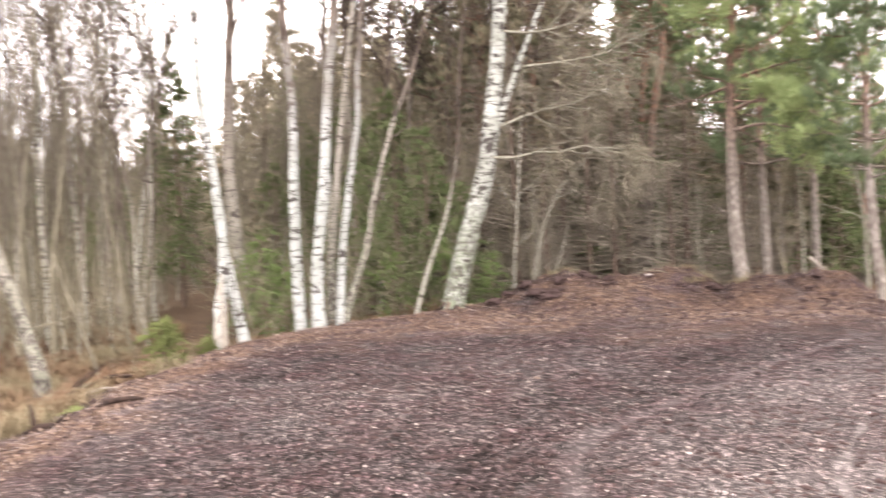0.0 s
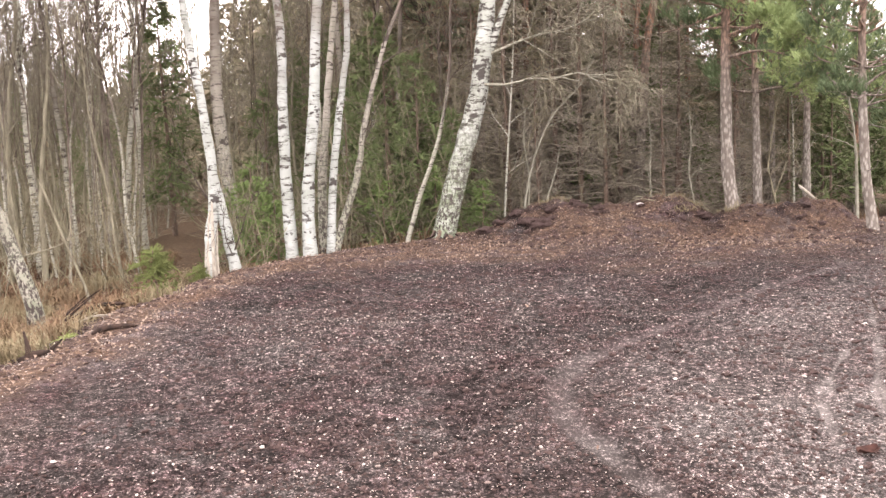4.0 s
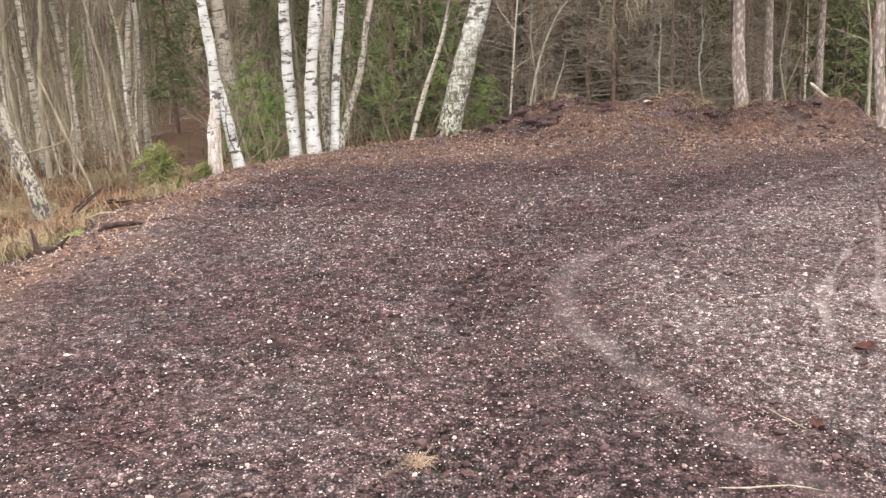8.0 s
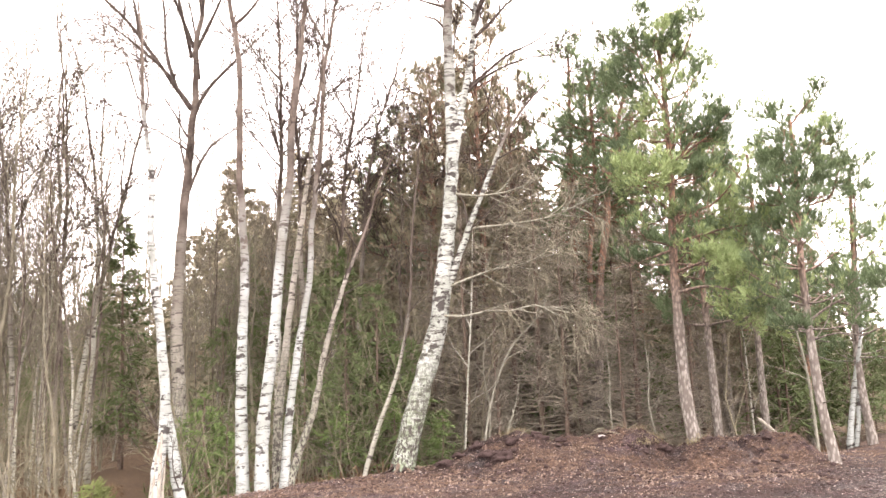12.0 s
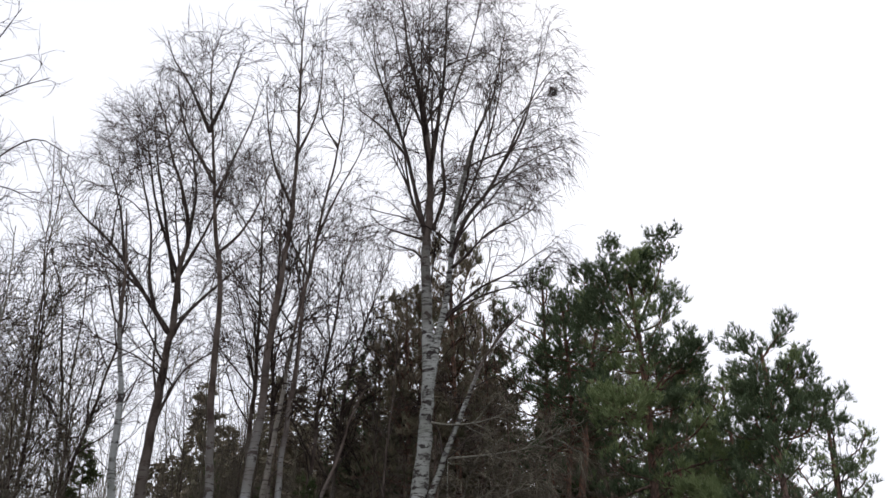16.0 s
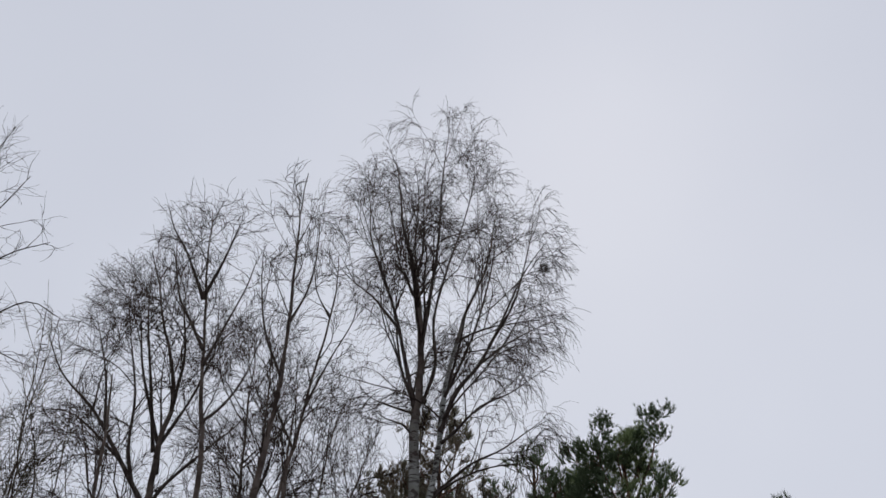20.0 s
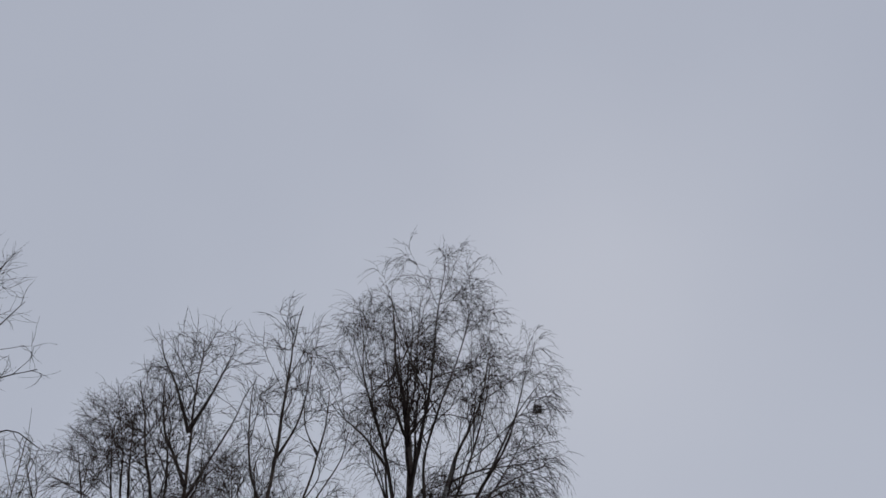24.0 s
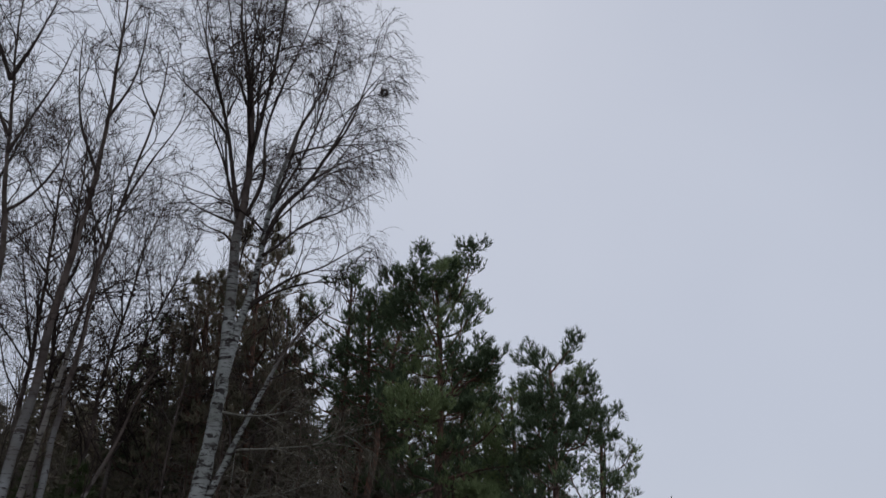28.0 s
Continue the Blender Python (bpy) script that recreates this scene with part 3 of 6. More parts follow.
def woody(name, base, stems, label, trunk_mat, limb_mat=BARK_LIMB, twig_mat=BARK_TWIG, seed=1, lo=0.35, n1=2.4, len1=1.7, ang1=36, pull1=0.10,
          n2=6.0, len2=0.6, n3=10.0, len3=0.34, pull3=-0.25, limbs=(), sides=10, flare=0.35, group="", thick=0.0085, tw=0.0034, fine=True, white_to=0.3, shell=None):
    """A leafless broad-leaved tree. stems: (points, foot radius, top radius) in the world; limbs: likewise, the larger boughs; n1 to n3: shoots a metre, level by level."""
    rng = np.random.default_rng(seed)
    b = np.array([base[0], base[1], base[2]], dtype=float)
    tree = tree_empty(name, tuple(b), label, group)
    trunk, bough, twig, spray = Pile(), Pile(), Pile(), Pile()
    sources, thin = [], []
    if shell:
        shell = (np.array(shell[0], dtype=float) - b,) + tuple(shell[1:])
    for n, (pts, r0, r1) in enumerate(stems):
        p = np.array(pts, dtype=float) - b
        p = np.vstack([p[0] + np.array([0, 0, -0.45]), p]) if n == 0 or p[0][2] < 0.6 else p
        P, R = fit_line(p, r0, r1, rng, flare=flare if p[0][2] < 0.3 else 0.0)
        sway = rng.normal(0, 0.045, (P.shape[1] + 8, 2))
        sway = (sway[:-8] + sway[1:-7] + sway[2:-6] + sway[3:-5] + sway[4:-4]) / 5
        P[0, 2:, :2] += (sway * np.minimum(1.0, np.linspace(0, 3, len(sway)))[:, None])[2:]
        trunk.put(*tubes(P, R, sides))
        edge = max(0.03, white_to * r0)
        thin.append(np.repeat(np.clip((edge - R[0]) / (0.3 * edge) + 0.5, 0, 1), sides))
        sources.append((P, R, lo if n == 0 or lo < 0.5 else lo * 0.6, len1, n1, twig, tree))
    for pts, r0, r1, *more in limbs:
        P, R = fit_line(np.array(pts, dtype=float) - b, r0, r1, rng, 0.2, 0.08)
        limb = single(P, R, 7, "limb", more[0] if more else limb_mat, tree)
        sources.append((P, R, 0.22, more[1] if len(more) > 1 else 0.75 * len1, more[2] if len(more) > 2 else n1, spray if more and more[0] is BARK_PALE else twig, limb))
    for P, R, low, long, many, pile, owner in sources:
        w = tw * (1.7 if pile is spray else 1.0)
        P1, R1 = shoot(rng, P, R, many, low, 0.985, ang1, lambda s, L: long * (0.22 + 0.95 * np.sin(np.pi * np.clip(0.3 + 0.66 * (s - low) / (1 - low), 0, 1))), 9 if fine else 5, pull1, 0.11, thick, 1.7 * w, 0.2, shell if pile is twig else None)
        if fine:
            for q in range(len(P1)):
                single(P1[q:q + 1], R1[q:q + 1], 4, "branch", limb_mat if pile is twig else BARK_PALE, owner)
        else:
            bough.put(*tubes(P1, R1, 3))
        P2, R2 = shoot(rng, P1, R1, n2, 0.26, 0.98, 38, lambda s, L: len2 * (0.3 + 0.5 * L) * (1.15 - 0.75 * s), 8 if fine else 4, 0.35 * pull3, 0.17, 0.008, 1.25 * w, 0.5, shell if pile is twig else None)
        pile.put(*tubes(P2, R2, 3))
        if n3:
            P3, R3 = shoot(rng, P2, R2, n3, 0.15, 1.0, 38, lambda s, L: np.minimum(len3, 0.25 + 0.5 * L) * (1.15 - 0.5 * s), 4 if fine else 3, pull3, 0.22, 0.005, w, 0.6)
            pile.put(*tubes(P3, R3, 3))
    me = trunk.mesh("trunk", trunk_mat)
    me.attributes.new("thin", "FLOAT", "POINT").data.foreach_set("value", np.concatenate(thin).astype(np.float32))
    part("trunk", me, tree)
    if bough.n:
        tagged(part("branching", bough.mesh("branching", limb_mat), tree), kind="stuff")
    if twig.n:
        tagged(part("crown", twig.mesh("crown", twig_mat), tree, "thin dark twigs"), kind="stuff")
    if spray.n:
        tagged(part("spray", spray.mesh("spray", BARK_BROWN), tree, "pale brown twigs of the low boughs"), kind="stuff")
    return tree


def single(P, R, sides, name, material, parent):
    """One branch as a part of its own."""
    pl = Pile()
    pl.put(*tubes(P, R, sides))
    return part(name, pl.mesh(name, material), parent)


def pine(base, pts, r0, label, seed, crown=0.45, spread=1.6, dense=8, light=0.25, group="", r1=0.03, needle=0.125, boughs=(), per=7.5, tuft=10, broad=0.0125, low=0.0, leaf=PINE_NEEDLE):
    """A Scots pine: a bare lower stem with dead stubs, and a crown of clumped needles."""
    rng = np.random.default_rng(seed)
    b = np.array(base, dtype=float)
    tree = tree_empty("pine_tree", tuple(b), label, group)
    p = np.array(pts, dtype=float) - b
    p = np.vstack([p[0] + np.array([0, 0, -0.45]), p])
    P, R = fit_line(p, r0, r1, rng, flare=0.12)
    trunk, bough, green, fresh = Pile(), Pile(), Pile(), Pile()
    trunk.put(*tubes(P, R, 12))
    total = np.linalg.norm(np.diff(P[0], axis=0), axis=1).sum()
    # dead stubs and bare snags under the crown
    Pd, Rd = spawn(rng, P, R, 9, 0.22, crown + 0.08, 75, lambda s, L: 0.25 + 0.7 * rng.uniform(0, 1, s.shape) ** 2, 6, 0.12, 0.12, 0.014)
    # whorls of boughs, level below and rising towards the top
    start, way, long, thick_ = [], [], [], []
    h, turn0 = crown, rng.uniform(0, 6.28)
    while h < 0.985:
        f = h * (P.shape[1] - 1)
        i = min(int(f), P.shape[1] - 2)
        c = P[0, i] * (1 - f + i) + P[0, i + 1] * (f - i)
        rise = (h - crown) / (1 - crown)
        for q in range(int(rng.integers(4, 7))):
            if rng.uniform() < 0.16:
                continue
            a = turn0 + q * 1.2 + rng.normal(0, 0.25)
            up_ = 0.10 + 0.75 * rise ** 2 + rng.normal(0, 0.10)
            start.append(c + UP * rng.normal(0, 0.04))
            way.append((math.cos(a), math.sin(a), up_))
            long.append(spread * (0.30 + 0.85 * math.sin(math.pi * min(1.0, 0.30 + 0.62 * rise))) * rng.uniform(0.55, 1.25))
            thick_.append(min(0.6 * R[0, i], 0.016 * long[-1] + 0.004))
        turn0 += rng.uniform(0.4, 1.4)
        h += 2.9 / per / total * rng.uniform(0.7, 1.4)
    P1, R1 = grow(rng, np.array(start), unit(np.array(way)), np.array(long), np.array(thick_), 9, 0.16, 0.13, 0.3)
    if low:
        # a dense skirt of dead drooping twigs under the green
        Pl, Rl = spawn(rng, P, R, int(total * 5), low, crown + 0.12, 80, lambda s, L: 0.5 * spread * rng.uniform(0.5, 1.3, s.shape), 6, -0.15, 0.12, 0.010)
        Pm, Rm = spawn(rng, Pl, Rl, 7, 0.15, 1.0, 45, 0.4, 4, -0.2, 0.2, 0.008, least=0.004, tip=0.5)
        dry = Pile()
        dry.put(*tubes(Pl, Rl, 3))
        dry.put(*tubes(Pm, Rm, 3))
        tagged(part("skirt", dry.mesh("skirt", BARK_DEAD), tree, "dead brown twigs under the crown"), kind="stuff")
    for q in range(len(Pd)):
        single(Pd[q:q + 1], Rd[q:q + 1], 5, "dead_branch", BARK_PINE, tree)
    for q in range(len(P1)):
        single(P1[q:q + 1], R1[q:q + 1], 5, "branch", BARK_PINE, tree)
    sets = [(P1, R1, light)]
    for line, br, lit in boughs:
        Pb, Rb = fit_line(np.array(line, dtype=float) - b, br, 0.01, rng, 0.15, 0.06)
        single(Pb, Rb, 7, "bough", BARK_PINE, tree)
        if lit >= 0:
            Pc, Rc = spawn(rng, Pb, Rb, 11, 0.25, 1.0, 55, lambda s, L: 0.62 * (1.15 - 0.5 * s), 7, 0.05, 0.14, 0.014, 0.0, 0.85)
            bough.put(*tubes(Pc, Rc, 4))
            sets.append((Pc, Rc, lit + 2))
    for A, B, lit in sets:
        low_bough = lit >= 2          # flat sprays with shorter needles
        lit = lit - 2 if low_bough else lit
        P2, R2 = spawn(rng, A, B, dense, 0.15 if low_bough else 0.42, 1.0, 50, lambda s, L: (0.22 + 0.15 * L) * (1.15 - 0.5 * s), 5, 0.16, 0.14, 0.013, 0.05, 0.85)
        bough.put(*tubes(P2, R2, 3))
        P3, R3 = spawn(rng, P2, R2, 4, 0.25, 1.0, 48, lambda s, L: 0.19 * (1.1 - 0.4 * s), 3, 0.45, 0.12, 0.012, 0.25, 0.6)
        ends = np.concatenate([P3[:, 1], P3[:, -1], P2[:, -1], P2[:, -2]])
        way = np.concatenate([P3[:, 2] - P3[:, 0], P3[:, -1] - P3[:, -2], P2[:, -1] - P2[:, -2], P2[:, -2] - P2[:, -3]])
        # some clumps have paler needles
        pick = lattice(ends[:, 0] * 1.7 + 9 + seed, ends[:, 1] * 1.7 + ends[:, 2] * 2.3, 1.0, seed) < lit
        for pile, sel in ((green, ~pick), (fresh, pick)):
            if sel.any():
                pile.put(*tufts(rng, ends[sel], unit(way[sel]) + (0.3 if low_bough else 0.75) * UP, tuft, needle * (0.72 if low_bough else 1.0), broad, 40))
    part("trunk", trunk.mesh("trunk", BARK_PINE), tree)
    tagged(part("branching", bough.mesh("branching", BARK_PINE), tree), kind="stuff")
    if green.n:
        tagged(part("foliage", green.mesh("foliage", leaf, False), tree), kind="stuff")
    if fresh.n:
        tagged(part("foliage", fresh.mesh("foliage", PINE_FRESH, False), tree, "paler green needle clumps"), kind="stuff")
    return tree


def spruce(base, height, radius, label, seed, material=SPRUCE_NEEDLE, bare=0.18, group="", dens=1.0, dead=0.35, needle=0.11):
    """A spruce: whorls of drooping branches, green above and dead brown twigs below."""
    rng = np.random.default_rng(seed)
    tree = tree_empty("spruce_tree", base, label, group)
    trunk, bough, green = Pile(), Pile(), Pile()
    p = np.array([(0, 0, -0.5), (0.02, 0, height * 0.3), (-0.03, 0.02, height * 0.7), (0, 0, height)])
    r0 = 0.012 * height + 0.01
    P, R = fit_line(p, r0, 0.008, rng, 0.4, 0.03)
    trunk.put(*tubes(P, R, 7))
    m = int(height * 10 * dens)
    P1, R1 = spawn(rng, P, R, m, bare, 0.985, 84, lambda s, L: radius * np.clip(1.12 * (1 - s) ** 0.75, 0.07, 0.85), 7, -0.10, 0.06, 0.011, 0.05)
    bough.put(*tubes(P1, R1, 3))
    P2, R2 = spawn(rng, P1, R1, 8, 0.1, 1.0, 50, lambda s, L: 0.10 + 0.28 * L * (1.05 - 0.7 * s), 4, -0.14, 0.12, 0.010, 0.0, 0.5)
    z1 = P2[:, 0, 2] / height
    live = z1 > bare + dead * (0.4 + 0.6 * rng.uniform(0, 1, len(z1))) * (1 - bare)
    if not live.all():
        bough.put(*tubes(P2[~live], np.maximum(R2[~live], 0.004), 3))
    G = P2[live]
    if len(G):
        thick = needle * 0.30 * np.linspace(1.0, 0.35, 2)[None] * rng.uniform(0.7, 1.2, (len(G), 1))
        green.put(*tubes(G[:, [0, 3]], thick, 3))
        ends = np.concatenate([(G[:, 0] + G[:, 1]) / 2, (G[:, 1] + G[:, 2]) / 2, G[:, 3]])
        way = np.concatenate([G[:, 1] - G[:, 0], G[:, 2] - G[:, 1], G[:, 3] - G[:, 2]])
        green.put(*tufts(rng, ends, way, 4, needle, needle * 0.2, 62))
    part("trunk", trunk.mesh("trunk", BARK_SPRUCE), tree)
    tagged(part("branching", bough.mesh("branching", BARK_DEAD), tree, "dead brown lower branches"), kind="stuff")
    if green.n:
        tagged(part("foliage", green.mesh("foliage", material, False), tree), kind="stuff")
    return tree


def slim_stem(rng, height, lean):
    """Points of a thin, slightly crooked stem."""
    z = np.linspace(0, height, 7)
    dx, dy = np.cumsum(rng.normal(0, 0.10, 7)) + lean[0] * z, np.cumsum(rng.normal(0, 0.10, 7)) + lean[1] * z
    return np.stack([dx - dx[0], dy - dy[0], z], axis=1)


def rod(name, pts, r0, r1, material, label, category, sides=7, side_twigs=0, seed=3, kind="", group=""):
    """A single stick, log or thin stem, with a few side shoots."""
    rng = np.random.default_rng(seed)
    b = np.array(pts[0], dtype=float)
    P, R = fit_line(np.array(pts, dtype=float) - b, r0, r1, rng, 0.08 if len(pts) < 4 and np.linalg.norm(np.array(pts[-1]) - b) < 1.5 else 0.25, 0.08)
    R[0, 0] *= 0.2
    R[0, -1] *= 0.2
    pile = Pile()
    pile.put(*tubes(P, R, sides))
    if side_twigs:
        P1, R1 = spawn(rng, P, R, side_twigs, 0.3, 0.98, 40, 0.28, 6, 0.1, 0.12, 0.012)
        pile.put(*tubes(P1, R1, 4))
        P2, R2 = spawn(rng, P1, R1, 4, 0.2, 1.0, 40, 0.45, 4, 0.0, 0.15, 0.010)
        pile.put(*tubes(P2, R2, 3))
    ob = new(name, pile.mesh(name, material))
    ob.location = tuple(b)
    return tagged(ob, label, category, group, kind)

# the large forked birch at the brink
large_birch = woody("birch_tree", (0.07, 14.0, -0.01),
      [([(0.07, 14.0, -0.01), (0.23, 14.0, 0.65), (0.48, 14.0, 1.49), (0.75, 14.0, 2.42), (0.91, 14.0, 3.44), (1.02, 13.99, 4.36), (1.1, 13.99, 5.61), (1.11, 13.99, 6.95), (1.12, 13.99, 7.89),
         (1.15, 13.99, 8.4), (1.2, 13.99, 9.47), (1.12, 13.99, 10.75), (0.85, 14.0, 12.28), (0.66, 14.0, 14.0)], 0.212, 0.010),
       ([(1.06, 13.97, 4.9), (1.13, 13.95, 5.3), (1.28, 13.94, 6.09), (1.43, 13.93, 6.75), (1.55, 13.92, 7.64), (1.71, 13.89, 8.61), (2.05, 13.85, 9.93), (2.5, 13.8, 11.12), (2.75, 13.77, 12.26), (2.86, 13.75, 12.7)], 0.085, 0.008),
       ([(0.82, 13.99, 2.6), (0.95, 13.97, 3.05), (1.15, 13.95, 3.61), (1.41, 13.94, 4.25), (1.67, 13.92, 4.88), (2.01, 13.9, 5.61), (2.43, 13.87, 6.2), (2.85, 13.84, 6.64)], 0.075, 0.010)],
      "tall leaning birch with pale lichened forked trunk and fine bare twigs", BARK_OLD, seed=11, lo=0.5, n1=2.1, len1=2.2, ang1=38, pull1=0.05, n2=8.6, len2=0.82, n3=12, len3=0.52, pull3=-0.8, white_to=0.42, tw=0.0040,
      shell=((1.6, 13.9, 9.6), 2.7, 5.9, 4.2),
      limbs=[([(1.13, 13.95, 7.93), (0.98, 13.97, 8.72), (0.76, 13.98, 9.87), (0.5, 14.0, 10.84), (0.2, 14.03, 11.81), (0.12, 14.06, 13.0)], 0.055, 0.007),
             ([(1.2, 13.95, 9.2), (1.39, 13.93, 10.46), (1.57, 13.92, 11.84), (1.65, 13.91, 13.2), (1.77, 13.9, 14.36), (1.86, 13.89, 15.0)], 0.05, 0.006),
             ([(1.55, 13.91, 7.6), (1.85, 13.88, 8.38), (2.3, 13.83, 8.96), (2.76, 13.78, 9.87), (3.26, 13.72, 10.98), (3.8, 13.64, 11.8)], 0.055, 0.006),
             ([(0.74, 13.98, 9.8), (0.28, 14.0, 10.43), (-0.17, 14.03, 10.84), (-0.45, 14.05, 11.2)], 0.03, 0.005),
             ([(1.11, 13.96, 7.5), (0.89, 13.9, 7.74), (0.57, 13.8, 7.8), (0.26, 13.75, 8.04)], 0.026, 0.005, BARK_LIMB, 0.9),
             ([(1.05, 13.97, 8.0), (0.64, 14.1, 8.19), (0.27, 14.3, 8.46), (-0.07, 14.4, 8.94)], 0.026, 0.005, BARK_LIMB, 1.1),
             ([(0.66, 13.99, 10.3), (0.4, 13.9, 11.0), (0.18, 13.9, 11.8), (-0.1, 13.8, 12.7)], 0.028, 0.005),
             ([(1.17, 13.95, 10.2), (1.09, 13.96, 11.69), (1.16, 13.95, 13.04), (1.06, 13.96, 14.0)], 0.03, 0.005),
             ([(1.25, 13.96, 8.2), (1.48, 13.92, 8.96), (1.46, 13.92, 9.94), (1.74, 13.89, 11.13), (2.07, 13.86, 12.2), (2.33, 13.83, 13.2), (2.45, 13.82, 13.6)], 0.04, 0.006),
             ([(2.5, 13.8, 9.35), (2.95, 13.5, 10.1), (3.2, 13.4, 10.9), (3.41, 13.4, 11.75), (3.5, 13.4, 12.3)], 0.03, 0.005),
             ([(2.3, 13.83, 8.96), (2.89, 13.71, 9.4), (3.43, 13.61, 9.68), (3.8, 13.52, 9.8)], 0.026, 0.005, BARK_LIMB, 1.2, 3.4),
             ([(1.55, 13.9, 7.4), (1.8, 13.88, 7.61), (2.27, 13.82, 8.09), (2.84, 13.75, 8.36), (3.32, 13.69, 8.7), (3.65, 13.63, 8.9)], 0.034, 0.005, BARK_LIMB, 1.2, 3.4),
             ([(1.42, 13.92, 6.5), (1.65, 13.9, 6.68), (2.09, 13.85, 7.03), (2.64, 13.79, 7.29), (3.15, 13.72, 7.65), (3.45, 13.68, 7.8)], 0.034, 0.005, BARK_LIMB, 1.0, 3.4),
             ([(1.40, 13.92, 6.4), (1.65, 13.7, 6.58), (2.23, 13.5, 6.8), (2.81, 13.3, 6.82), (3.2, 13.2, 6.57)], 0.026, 0.005, BARK_LIMB, 0.9, 3.4),
             ([(1.15, 14.2, 8.2), (0.9, 14.9, 9.4), (0.8, 15.4, 11.0), (0.9, 15.7, 12.2)], 0.04, 0.006),
             ([(1.6, 14.1, 8.2), (2.0, 14.7, 9.6), (2.3, 15.2, 11.0), (2.4, 15.4, 11.9)], 0.04, 0.006),
             ([(1.62, 13.7, 8.2), (2.1, 13.1, 9.2), (2.4, 12.6, 10.3), (2.5, 12.4, 11.2)], 0.034, 0.006),
             ([(0.80, 13.9, 2.56), (1.2, 13.8, 2.53), (1.58, 13.75, 2.6), (1.95, 13.65, 2.58), (2.32, 13.6, 2.66), (2.6, 13.55, 2.56), (2.95, 13.5, 2.5), (3.24, 13.45, 2.25)], 0.027, 0.007, BARK_PALE, 0.8, 6.0),
             ([(0.90, 13.95, 3.02), (1.6, 13.8, 3.26), (2.16, 13.7, 3.35), (2.63, 13.65, 3.49), (3.2, 13.6, 3.5)], 0.025, 0.007, BARK_PALE, 0.8, 6.0),
             ([(1.33, 13.94, 4.02), (2.0, 13.8, 4.05), (2.65, 13.7, 4.13), (3.11, 13.65, 4.31), (3.48, 13.6, 4.5)], 0.026, 0.006, BARK_PALE, 0.8, 6.0),
             ([(1.12, 13.95, 4.62), (1.55, 13.8, 4.55), (2.1, 13.7, 4.62), (2.5, 13.6, 4.8)], 0.024, 0.006, BARK_PALE, 0.55, 5.0)], sides=14)

# its bare roots at the brink
rr = random.Random(7)
for k in range(7):
    a, long = -2.6 + 0.42 * k + rr.uniform(-0.15, 0.15), rr.uniform(0.12, 0.3)
    pts = [(0.15 * math.cos(a), 0.15 * math.sin(a), 0.2)]
    for u in (0.35, 0.7, 1.0):
        x, y = (0.15 + long * u) * math.cos(a + 0.3 * u * rr.uniform(-1, 1)), (0.15 + long * u) * math.sin(a)
        pts.append((x, y, land_z(0.07 + x, 14.0 + y) + 0.01 + 0.05 * (1 - u)))
    P, R = fit_line(np.array(pts), rr.uniform(0.025, 0.045), 0.010, np.random.default_rng(500 + k), 0.06, 0.1)
    single(P, R, 7, "root", BARK_ROT if k % 2 else BARK_SPRUCE, large_birch)

# the clump of white birches at the brink
G1 = "white birches at the brink"
woody("birch_tree", (-2.31, 13.1, -0.13), [([(-2.31, 13.1, -0.13), (-2.33, 13.1, 0.82), (-2.32, 13.1, 1.96), (-2.28, 13.1, 3.01), (-2.31, 13.1, 4.13), (-2.37, 13.09, 4.95), (-2.35, 13.09, 6.2),
      (-2.46, 13.07, 7.4), (-2.61, 13.05, 8.7), (-2.76, 13.02, 9.86), (-2.85, 13.0, 10.84), (-2.86, 13.0, 11.6)], 0.108, 0.008)], "slender white birch with dark scars and a forked bare crown", BARK_WHITE, seed=31, white_to=0.6, tw=0.0042, lo=0.5, n1=2.8, len1=1.5, ang1=36, pull1=0.05,
      n2=8.5, len2=0.74, n3=14, len3=0.42, group=G1, shell=((-2.75, 13.0, 9.8), 1.35, 2.2, 3.6),
      limbs=[([(-2.75, 13.01, 9.6), (-3.16, 12.93, 10.51), (-3.47, 12.86, 11.02), (-3.6, 12.82, 11.4)], 0.04, 0.006), ([(-2.75, 13.01, 9.65), (-2.53, 13.06, 10.42), (-2.39, 13.09, 11.07), (-2.3, 13.11, 11.5)], 0.04, 0.006),
             ([(-2.58, 13.05, 8.29), (-2.32, 13.1, 9.11), (-2.05, 13.15, 9.99), (-1.94, 13.17, 10.6)], 0.03, 0.006), ([(-2.46, 13.07, 7.28), (-2.12, 13.13, 7.67), (-1.84, 13.19, 8.29), (-1.68, 13.22, 8.98)], 0.03, 0.006),
             ([(-2.61, 13.04, 8.6), (-2.89, 12.98, 9.12), (-3.13, 12.94, 9.54), (-3.32, 12.9, 10.3), (-3.4, 12.9, 11.0)], 0.034, 0.006)])
